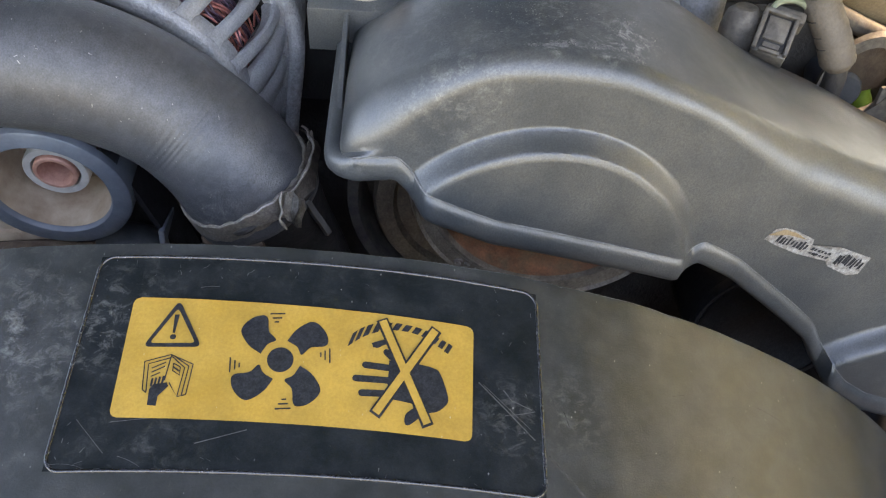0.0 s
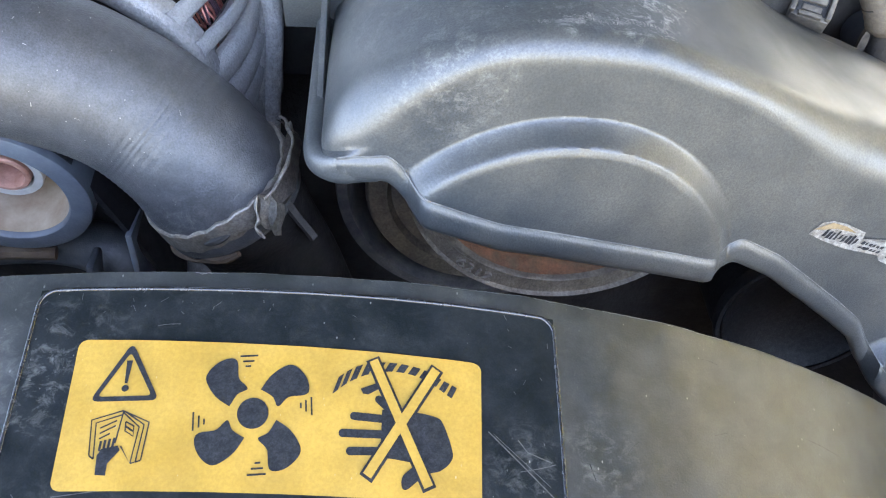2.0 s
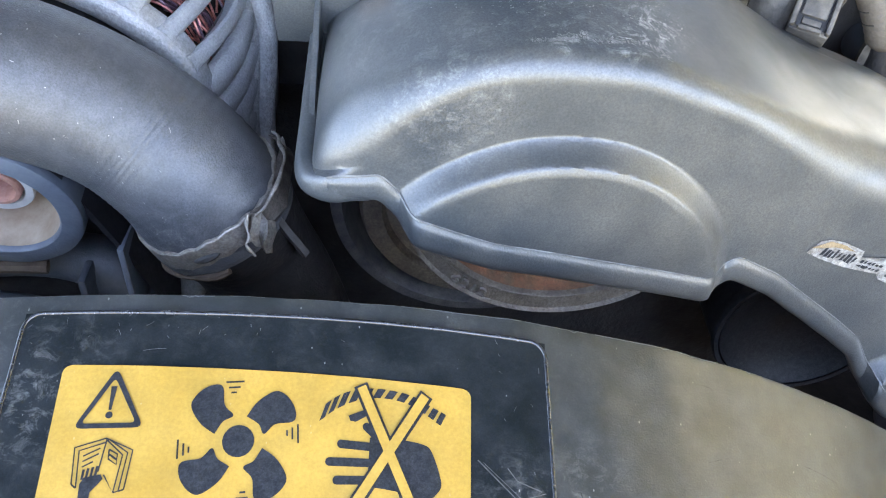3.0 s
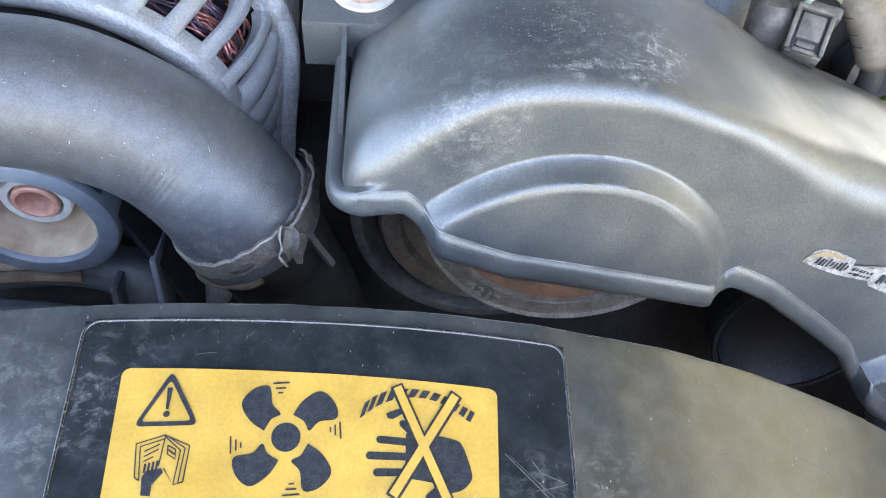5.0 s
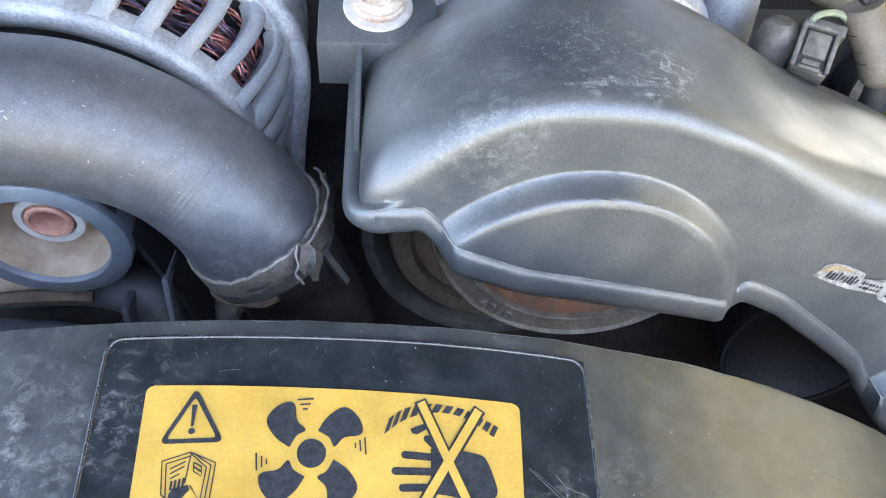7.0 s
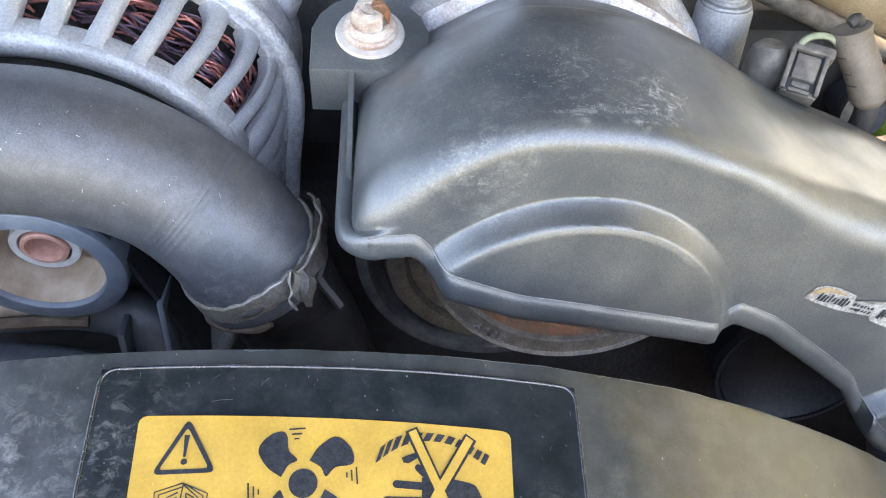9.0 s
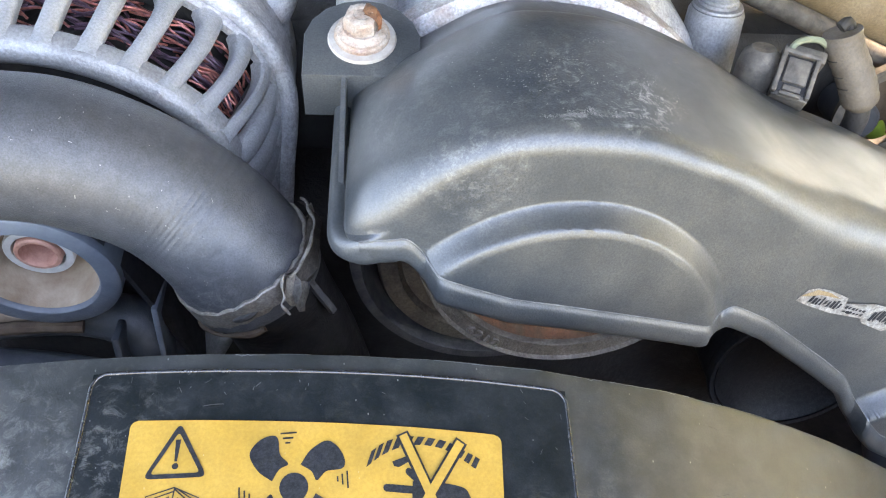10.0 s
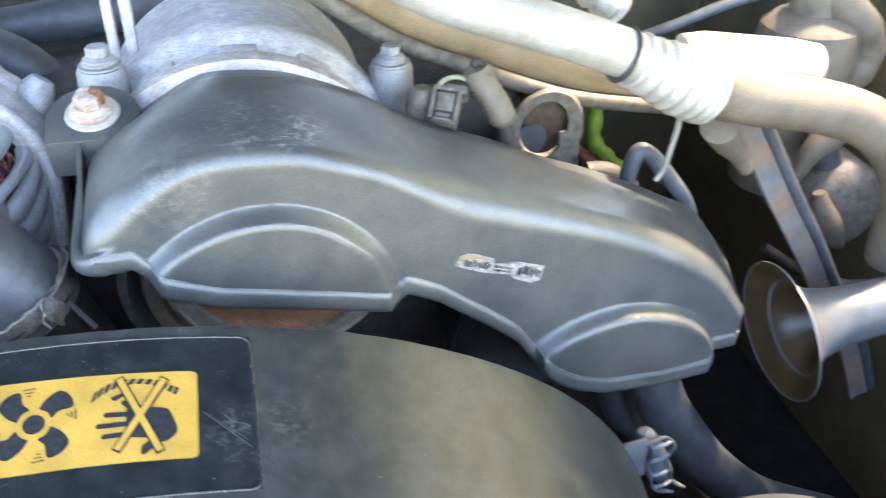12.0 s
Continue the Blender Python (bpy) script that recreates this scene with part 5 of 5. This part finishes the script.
def build_pipes():
    duct = spline([(0.03, 0.45, 0.955), (0.1255, 0.448, 0.905), (0.1658, 0.446, 0.886), (0.2307, 0.446, 0.858), (0.2918, 0.446, 0.833), (0.3669, 0.446, 0.812), (0.44, 0.45, 0.795)], 10)
    big = thing("intake_duct", "tan dust-covered plastic duct behind the engine cover", "duct", (0.23, 0.446, 0.83))
    duct_tube = part("duct_tube", tube(duct, 0.0240, 32), M_TAN, big)
    rail = spline([(0.04, 0.42, 0.940), (0.1001, 0.42, 0.9054), (0.1535, 0.42, 0.8697), (0.2166, 0.42, 0.8425), (0.2853, 0.42, 0.8160), (0.358, 0.42, 0.8010), (0.43, 0.42, 0.790)], 8)
    part("edge_lip", tube(rail, 0.0062, 14), M_GREYPLUG, duct_tube, "dusty grey lip along the edge")
    ob = thing("coolant_pipe", "bright aluminium pipe with a crimped joint and rubber hose", "pipe", (0.33, 0.31, 0.80))
    pipe = spline([(0.10, 0.37, 0.965), (0.160, 0.335, 0.930), (0.222, 0.318, 0.911), (0.280, 0.31, 0.890), (0.312, 0.31, 0.874)], 10)
    part("metal_pipe", tube(pipe, 0.0155, 36), M_BRIGHT, ob)
    joint = spline([(0.284, 0.31, 0.887), (0.304, 0.31, 0.877), (0.324, 0.31, 0.867), (0.340, 0.31, 0.860)], 14)
    crimp = part("crimp_joint", tube(joint, lambda t: 0.0175 + 0.0045 * smooth01(t * 1.6) + 0.0010 * math.sin(t * 44), 36), M_BRIGHT, ob, "bright ribbed crimp joint")
    a0 = Vector((0.2770, 0.310, 0.8905))
    d = Vector((0.04, 0.0, -0.018)).normalized()
    e = Vector((0, 1, 0))
    f = d.cross(e)
    loop = [a0 + 0.0166 * (math.cos(a) * e + math.sin(a) * f) for a in (2 * math.pi * j / 32 for j in range(33))]
    part("wire_clip", tube(loop, 0.0017, 8, caps=False), M_BLOCK, crimp, "thin dark clip ring")
    hose = spline([(0.335, 0.31, 0.864), (0.382, 0.314, 0.850), (0.435, 0.318, 0.837), (0.478, 0.32, 0.820), (0.512, 0.32, 0.792), (0.538, 0.325, 0.750), (0.556, 0.34, 0.68)], 10)
    part("rubber_hose", tube(hose, lambda t: 0.0190 + 0.0004 * math.sin(160 * t), 32), M_DUSTRUBBER, ob, "dust-coated rubber hose end")
    can = thing("receiver_can", "white sunlit metal canister behind the pipe", "canister", (0.43, 0.49, 0.80))
    axis = [Vector((0.342, 0.355, 0.862)), Vector((0.345, 0.355, 0.8665)), Vector((0.357, 0.355, 0.865)), Vector((0.427, 0.355, 0.8545)), Vector((0.447, 0.355, 0.8515)), Vector((0.451, 0.355, 0.8508))]
    rad = (0.011, 0.0165, 0.0185, 0.0185, 0.0165, 0.011)
    part("shell", tube(axis, lambda t: rad[round(t * 5)], 36), M_BRIGHT, can)
    upper = thing("upper_pipe", "pale ribbed aluminium pipe end above the joint", "pipe", (0.36, 0.49, 0.88))
    part("tube", tube(spline([(0.20, 0.40, 0.955), (0.25, 0.39, 0.930), (0.285, 0.385, 0.908), (0.305, 0.385, 0.894)], 10), lambda t: 0.0125 + 0.0015 * math.sin(60 * t), 24), M_BRIGHT, upper)
    rod = thing("dipstick", "thin pale steel rod beside the pipe joint", "dipstick", (0.37, 0.43, 0.78))
    part("rod", tube([Vector((0.3345, 0.33, 0.850)), Vector((0.3342, 0.33, 0.8263)), Vector((0.3287, 0.33, 0.7939)), Vector((0.3235, 0.33, 0.7854))], 0.0022, 10), M_STEEL, rod)
    loop_b = spline([(0.3174, 0.36, 0.7450), (0.3168, 0.36, 0.7750), (0.3225, 0.36, 0.7930), (0.3320, 0.36, 0.7900), (0.3487, 0.36, 0.7712), (0.3702, 0.36, 0.7412), (0.385, 0.37, 0.70)], 8)
    single("cable_loop", tube(loop_b, 0.0065, 14), M_BLUE, "dark blue-grey cable loop behind the cover", "cable")
    g = spline([(0.4238, 0.676, 0.7779), (0.4265, 0.676, 0.7066), (0.4256, 0.676, 0.6781), (0.4282, 0.676, 0.6399), (0.4487, 0.676, 0.6140), (0.4701, 0.676, 0.5864), (0.4772, 0.676, 0.5196), (0.4772, 0.676, 0.3150)], 8)
    single("green_sleeve", tube(g, lambda t: 0.0092 + 0.0012 * math.sin(60 * t), 14), M_GREEN, "bright yellow-green cable sleeve", "cable")
    r = spline([(0.308, 0.45, 0.756), (0.314, 0.45, 0.7500), (0.330, 0.45, 0.735), (0.343, 0.45, 0.720)], 6)
    single("red_sleeve", tube(r, 0.0048, 12), M_RED, "red cable sleeve behind the cover", "cable")
    k = spline([(0.300, 0.40, 0.757), (0.318, 0.40, 0.755), (0.336, 0.40, 0.742), (0.345, 0.40, 0.722)], 6)
    single("grey_cable", tube(k, 0.0095, 16), M_BLOCK, "thick grey cable behind the belt cover", "cable")


def build_horn():
    ob = thing("horn", "grey trumpet horn with a flared brown mouth", "horn", (0.50, 0.36, 0.55))
    mouth = Vector((0.4273, 0.290, 0.6611))
    back = mouth + Vector((0.970, -0.015, 0.125)) * 0.125
    d = (back - mouth).normalized()
    e = d.orthogonal().normalized()
    f = d.cross(e)
    ln = (back - mouth).length

    def turn(profile):
        return sheet([[mouth + d * h + r * (math.cos(a) * e + math.sin(a) * f) for a in (2 * math.pi * j / 48 for j in range(48))] for r, h in profile], closed=True)

    bell = part("bell", turn([(0.0545, 0.001), (0.0558, 0.0), (0.0558, 0.0015), (0.0470, 0.0065), (0.0370, 0.0140), (0.0290, 0.0260), (0.0245, 0.0440), (0.0222, 0.0700), (0.0215, ln - 0.004), (0.0190, ln), (0.0003, ln)]), M_HORN, ob, "grey flared bell")
    part("mouth", turn([(0.0545, 0.001), (0.0452, 0.0076), (0.0352, 0.0155), (0.0272, 0.0280), (0.0195, 0.0480), (0.0003, 0.0600)]), M_HORN_IN, bell, "brown inside of the bell")
    stay = thing("horn_stay", "pale worn metal stay above the horn", "bracket", (0.5, 0.45, 0.6))
    way = spline([(0.400, 0.36, 0.815), (0.418, 0.36, 0.790), (0.452, 0.36, 0.737), (0.489, 0.36, 0.682), (0.520, 0.36, 0.632), (0.564, 0.36, 0.567), (0.597, 0.36, 0.497)], 8)
    rows = []
    for i, q in enumerate(way):
        g = (way[min(i + 1, len(way) - 1)] - way[max(i - 1, 0)]).normalized()
        n = Vector((g.z, 0, -g.x))
        rows.append([q + n * u + Vector((0, v, 0)) for u, v in ((-0.0095, 0.0015), (-0.0085, -0.0010), (-0.0040, 0.0004), (0.0040, 0.0004), (0.0085, -0.0010), (0.0095, 0.0015), (0.0040, 0.0030), (-0.0040, 0.0030))])
    part("strip", sheet(rows, closed=True), M_STAY, stay)
    part("dark_edge", tube([q + Vector((0.0150, 0.006, 0.004)) for q in way], 0.0055, 12), M_BLUE, stay, "dark pipe clipped along the strip")


def build_low_right():
    h = spline([(0.315, 0.31, 0.68), (0.3363, 0.30, 0.6099), (0.3643, 0.30, 0.5601), (0.4064, 0.30, 0.5026), (0.4623, 0.30, 0.4501), (0.55, 0.30, 0.40)], 10)
    single("lower_hose", tube(h, 0.021, 24), M_BLUE, "dark rubber hose running down beside the shroud", "hose")
    h = spline([(0.310, 0.335, 0.62), (0.3255, 0.33, 0.5661), (0.3509, 0.33, 0.5339), (0.3873, 0.33, 0.4754), (0.43, 0.33, 0.42)], 10)
    single("lower_hose", tube(h, 0.016, 24), M_BLUE, "thinner dark hose behind the lower hose", "hose")
    h = spline([(0.29, 0.16, 0.555), (0.34, 0.175, 0.570), (0.40, 0.18, 0.560), (0.47, 0.18, 0.52)], 10)
    single("near_hose", tube(h, 0.030, 28), M_BLUE, "dark grey hose low beside the shroud", "hose")
    clip = thing("wire_clip_strip", "crumpled dark plastic cable clip on the shroud's side", "clip", (0.278, 0.168, 0.62))
    part("tab", slab([(0.0, 0.0), (0.021, 0.003), (0.019, -0.022), (0.004, -0.026)], 0.003, 0.0006, Matrix.Translation((0.2430, 0.1785, 0.6880)) @ Matrix.Rotation(radians(75), 4, "X")), M_BLUE, clip, "flat dark tab")
    part("body", tube(spline([(0.2640, 0.188, 0.690), (0.2700, 0.187, 0.676), (0.2760, 0.186, 0.660), (0.2850, 0.186, 0.642)], 6), lambda t: 0.003 + 0.006 * math.sin(math.pi * t) ** 0.5, 14), M_BLUE, clip, "dark body")
    rail_a = spline([(0.2570, 0.180, 0.6830), (0.2640, 0.179, 0.6870), (0.2680, 0.178, 0.6780), (0.2660, 0.178, 0.6680), (0.2700, 0.178, 0.6560), (0.2740, 0.178, 0.6450), (0.2880, 0.178, 0.6390)], 6)
    rail_b = spline([(0.2640, 0.179, 0.6870), (0.2760, 0.180, 0.6890), (0.2830, 0.180, 0.6800), (0.2800, 0.180, 0.6700), (0.2840, 0.180, 0.6580), (0.2870, 0.180, 0.6470), (0.2960, 0.179, 0.6400)], 6)
    for rail in (rail_a, rail_b):
        part("rail", tube(rail, lambda t: 0.0014 + 0.0003 * math.sin(23 * t), 8), M_BLUE, clip, "pale worn rail")
    for j in (9, 16, 23, 29):
        part("rung", tube([rail_a[j], (rail_a[j] + rail_b[j]) / 2 + Vector((0.001, -0.002, 0.001)), rail_b[j]], 0.0013, 8), M_RING, clip)
    p = thing("water_pump", "dark round pump housing under the belt cover", "pump", (0.2, 0.32, 0.6))
    housing = part("housing", lathe([(0.0003, 0.335), (0.030, 0.33), (0.044, 0.322), (0.047, 0.319), (0.049, 0.322), (0.050, 0.34), (0.050, 0.40)], (0.222, 0, 0.662), 64), M_PRINT, p)
    part("rim_ring", lathe([(0.0480, 0.3185), (0.0505, 0.3180), (0.0515, 0.3205), (0.0505, 0.326)], (0.222, 0, 0.662), 64), M_PRINT, housing, "faint grey rim")


# ---- surroundings ----
# right edge of the unseen lid, set by where the sun should fall
HOOD_EDGE = 0.522


def build_setting():
    tagged(single("engine_block", merge(box((-0.40, 0.44, 0.35), (0.27, 0.88, 0.83), 0.02), box((-0.12, 0.37, 0.35), (0.25, 0.46, 0.74), 0.02), box((-0.26, 0.335, 0.35), (-0.09, 0.45, 0.72), 0.02)), M_BLOCK,
                  "dark oily engine block behind the pulleys", "engine"), kind="structure")
    tagged(single("wall_front", box((-0.75, -0.10, 0.30), (0.75, -0.04, 0.735), 0.01), M_BODY, "grey radiator support panel", "wall"), kind="structure")
    tagged(single("wall_back", box((-0.80, 0.90, 0.10), (0.80, 0.96, 1.06), 0.01), M_BODY, "painted firewall panel", "wall"), kind="structure")
    for x, n in ((-0.80, "wall_left"), (0.66, "wall_right")):
        tagged(single(n, box((x, -0.10, 0.10), (x + 0.06, 0.96, 0.85 if x > 0 else 0.92), 0.01), M_BODY, "painted inner wing panel", "wall"), kind="structure")
    # floor blackened to stand for the shade deep in the bay
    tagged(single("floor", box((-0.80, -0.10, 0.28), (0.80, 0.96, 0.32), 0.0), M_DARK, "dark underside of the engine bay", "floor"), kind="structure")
    # the stepped edge blocks sun and sky from the cover, not from the pipes
    hood = sheet([[(x, y, 1.16 + (0.98 - y) * 0.53 - 0.05 * (x / 0.7) ** 2) for x in (-0.95, -0.6, -0.3, -0.1, max(0.48, HOOD_EDGE - 1.0 * (y - 0.55)) + 0.34 * smooth01((y - 0.63) / 0.04))] for y in (0.98, 0.8, 0.67, 0.65, 0.63, 0.5, 0.35, 0.2, 0.1, 0.0, -0.1, -0.25, -0.4)])
    bmesh.ops.solidify(hood, geom=hood.faces[:], thickness=0.03)
    tagged(single("raised_panel", hood, M_LINER, "unseen raised engine bay lid with a dark liner, edge shaped for the sunlight", "lid"), kind="structure")
    bm = bmesh.new()
    n = 24
    sheet([[(400 * ((i / n) * 2 - 1) ** 3, 400 * ((j / n) * 2 - 1) ** 3, 0.0) for i in range(n + 1)] for j in range(n + 1)], bm)
    tagged(single("ground", bm, M_GROUND, "dry earth with patches of grass", "ground"), kind="structure")



def on_cover(u, v, up=0.0):
    """A place on the cover's face by metres along and across the worn sticker."""
    x = 0.1545 + u * 0.945 - v * 0.30
    z = 0.7995 - u * 0.325 - v * 0.95
    return Vector((x, cover_face(x) - up - cover_bulge(x, z), z))


def build_sticker():
    ob = thing("part_number_sticker", "torn silver part number sticker with faded print", "sticker", (0.18, 0.24, 0.79))
    edge = [(0.0, 0.0035), (0.0020, -0.0036), (0.006, -0.0058), (0.013, -0.0062), (0.0240, -0.0046), (0.0250, -0.0014), (0.038, -0.0022), (0.039, -0.0050), (0.0590, -0.0046), (0.0595, 0.0062), (0.054, 0.0090), (0.041, 0.0072), (0.038, 0.0048), (0.020, 0.0058), (0.008, 0.0048)]
    film = part("film", patch(edge, on_cover, 0.0006), M_FOIL, ob)
    part("torn_corner", patch([(0.0, 0.0005), (0.006, -0.0052), (0.0135, -0.0052), (0.020, -0.0034), (0.010, -0.0030), (0.004, -0.0006)], on_cover, 0.0010), M_TAN, ob, "brown torn corner")
    rng = random.Random(11)
    for u0, n, v0, h, w in ((0.0062, 9, -0.0012, 0.0042, 0.0012), (0.0262, 6, -0.0004, 0.0015, 0.0013), (0.0262, 6, 0.0022, 0.0015, 0.0013), (0.0425, 8, -0.0018, 0.0062, 0.0012)):
        for k in range(n):
            u = u0 + k * 0.0020
            wd = w * rng.uniform(0.7, 1.5)
            pts = [(u, v0 - rng.uniform(-0.2, 0.25) * h), (u + wd, v0 - rng.uniform(-0.2, 0.25) * h), (u + wd * 0.8, v0 + h * rng.uniform(0.6, 1.15)), (u - w * 0.4, v0 + h * rng.uniform(0.7, 1.1))]
            part("print_bar", patch(pts, on_cover, 0.0009), M_PRINT, film)


def build_back_clutter():
    a = thing("stay_bracket", "pale cast twin-leg bracket behind the bolt boss", "bracket", (-0.03, 0.42, 0.85))
    part("leg", box((-0.0375, 0.416, 0.86), (-0.0315, 0.424, 0.94), 0.0015), M_ALU, a)
    part("leg", box((-0.0265, 0.416, 0.86), (-0.0195, 0.424, 0.94), 0.0015), M_ALU, a)
    part("head", box((-0.0400, 0.414, 0.922), (-0.0180, 0.428, 0.952), 0.003), M_ALU, a)
    for pts, r in (([(-0.30, 0.60, 0.815), (-0.16, 0.60, 0.835), (-0.08, 0.60, 0.845), (0.02, 0.62, 0.85)], 0.018), ([(-0.30, 0.55, 0.87), (-0.20, 0.54, 0.86), (-0.125, 0.53, 0.835), (-0.09, 0.52, 0.79)], 0.020)):
        single("dark_hose", tube(spline(pts, 8), r, 20), M_BLUE, "dark rubber hose across the rear of the engine", "hose")
    single("blue_pipe", tube(spline([(0.38, 0.56, 0.795), (0.431, 0.55, 0.815), (0.507, 0.55, 0.838), (0.60, 0.55, 0.85)], 8), 0.0055, 12), M_BLUE, "thin blue-grey pipe behind the canister", "pipe")
    r = thing("dusty_reservoir", "brown dust-covered reservoir behind the hose", "reservoir", (0.57, 0.50, 0.6))
    tank = part("tank", lathe([(0.0003, 0.055), (0.030, 0.052), (0.044, 0.040), (0.048, 0.02), (0.050, -0.04), (0.046, -0.12), (0.0003, -0.13)], (0.560, 0.520, 0.780), 36, axis="z"), M_DUSTRUBBER, r)
    part("cap", lathe([(0.0003, 0.082), (0.020, 0.080), (0.023, 0.074), (0.023, 0.05)], (0.560, 0.520, 0.780), 28, axis="z"), M_DUSTRUBBER, tank, "dusty screw cap")
    loop = spline([(0.552, 0.525, 0.868), (0.575, 0.505, 0.844), (0.598, 0.500, 0.823), (0.611, 0.500, 0.800), (0.606, 0.500, 0.779), (0.590, 0.505, 0.763), (0.566, 0.512, 0.750)], 8)
    single("rear_hose", tube(loop, lambda t: 0.0168 + 0.0006 * math.sin(40 * t), 22), M_DUSTRUBBER, "tan dusty hose looping down into the reservoir", "hose")
    single("thin_cable", tube(spline([(0.560, 0.485, 0.880), (0.588, 0.482, 0.862), (0.618, 0.482, 0.838), (0.640, 0.485, 0.805)], 6), 0.0042, 10), M_BLOCK, "thin dark cable along the looping hose", "cable")
    b = thing("relay_box", "dark grey rounded box on the wing with sunlit tan dirt patches", "box", (0.585, 0.47, 0.61))
    part("case", lathe([(0.0003, 0.4300), (0.0290, 0.4315), (0.0400, 0.4375), (0.0450, 0.4470), (0.0460, 0.4600), (0.0460, 0.520), (0.0003, 0.522)], (0.585, 0, 0.664), 36), M_GREYPLUG, b)
    part("arm", box((0.600, 0.470, 0.655), (0.664, 0.490, 0.676), 0.003), M_BODY, b)
    # foot and tab are added tan shapes standing for patches of sunlit dirt
    part("foot", tube(spline([(0.547, 0.432, 0.692), (0.554, 0.428, 0.668), (0.568, 0.428, 0.647), (0.584, 0.430, 0.630)], 6), lambda t: 0.0050 + 0.0100 * math.sin(math.pi * min(1.0, 0.05 + 0.95 * t)) ** 1.3, 14), M_DUSTRUBBER, b, "raised tan shape for a sunlit dirt patch")
    part("tab", tube(spline([(0.552, 0.440, 0.748), (0.534, 0.438, 0.735), (0.524, 0.438, 0.716), (0.520, 0.440, 0.700)], 6), lambda t: 0.0135 - 0.0085 * t, 14), M_DUSTRUBBER, b, "tapered tan shape for a sunlit dirt patch")
    part("neck", tube([Vector((0.552, 0.455, 0.745)), Vector((0.566, 0.460, 0.712)), Vector((0.580, 0.465, 0.690))], 0.014, 14), M_BLUE, b)
    single("low_bracket", tube(spline([(0.366, 0.330, 0.824), (0.384, 0.345, 0.803), (0.402, 0.356, 0.786), (0.416, 0.360, 0.768)], 6), lambda t: 0.0135 - 0.0080 * t, 14), M_DUSTRUBBER, "brown dusty bracket under the pipe joint", "bracket")
    single("wing_cable", tube(spline([(0.50, 0.43, 0.64), (0.54, 0.41, 0.618), (0.58, 0.39, 0.612), (0.67, 0.38, 0.62)], 6), 0.0055, 12), M_BLOCK, "dark cable behind the horn", "cable")


# added out of view, sized to reflect in the shroud and the cover's crest
def build_tree():
    rng = random.Random(21)
    t = thing("tree", "unseen leafy green tree placed beside the vehicle for its reflections", "tree", (4.6, 2.0, 0))
    trunk = part("trunk", tube(spline([(4.6, 2.0, -0.1), (4.65, 2.0, 1.0), (4.55, 2.05, 2.2), (4.6, 2.0, 3.6)], 6), lambda k: 0.16 - 0.10 * k, 12), M_DUSTRUBBER, t)
    for a in range(6):
        end = (4.6 + 1.5 * math.cos(a * 1.05), 2.0 + 1.5 * math.sin(a * 1.05), 3.2 + 0.5 * (a % 3))
        part("limb", tube(spline([(4.57, 2.03, 1.7 + 0.2 * a), ((4.57 + end[0]) / 2, (2.0 + end[1]) / 2, 2.5 + 0.2 * a), end], 4), lambda k: 0.06 - 0.04 * k, 8), M_DUSTRUBBER, trunk)
    vs, fs = [], []
    for _ in range(9500):
        u = Vector((rng.gauss(0, 1), rng.gauss(0, 1), rng.gauss(0, 1))).normalized() * rng.uniform(0.35, 1.0) ** 0.5
        lump = 1 + 0.3 * noise.noise(u * 2.5)
        p = Vector((4.6, 1.5, 3.5)) + Vector((u.x * 2.4, u.y * 3.9, u.z * 2.3)) * lump
        d, e = Vector((rng.gauss(0, 1), rng.gauss(0, 1), rng.gauss(0, 1))).normalized(), Vector((rng.gauss(0, 1), rng.gauss(0, 1), rng.gauss(0, 1))).normalized()
        e = (e - d * e.dot(d)).normalized()
        n = len(vs)
        vs += [p + d * 0.13, p + e * 0.07, p - d * 0.13, p - e * 0.07]
        fs.append((n, n + 1, n + 2, n + 3))
    me = bpy.data.meshes.new("crown")
    me.from_pydata(vs, [], fs)
    me.materials.append(M_LEAF)
    crown = new("crown", me)
    crown.parent = t
    crown.matrix_parent_inverse = Matrix.Translation(-t.location)
    tagged(crown, kind="stuff")


build_shroud()
build_sticker()
build_label()
build_cover()
fixing = build_bolt((-0.0400, 0.3230, 0.8752), 0.0077, M_BOLT, "rusty flanged bolt with a pale washer on the cover's lug", name="fixing_bolt", washer=M_CLAMP2)
r = 0.0077
rust = lathe([(r * 0.15, r * 2.07), (r * 0.55, r * 2.08), (r * 0.86, r * 2.02), (r * 1.00, r * 1.90), (r * 1.09, r * 1.60), (r * 1.10, r * 1.25)], (-0.0400, 0.3230, 0.8752), 26, axis="z", arc=(15.0, 125.0))
for v in rust.verts:
    v.co += Vector((noise.noise(v.co * 900), noise.noise(v.co * 900 + Vector((5, 0, 0))), noise.noise(v.co * 700))) * 0.0006
part("rust_scale", rust, M_RUST, fixing, "orange rust scale on the head")
fixing.rotation_euler = (radians(LUG_TILT), 0, 0)
build_hose()
build_idler()
build_front_pulley()
build_alternator()
build_housing()
build_connector()
build_ring_bracket()
build_pipes()
build_horn()
build_low_right()
build_setting()
build_back_clutter()
build_tree()
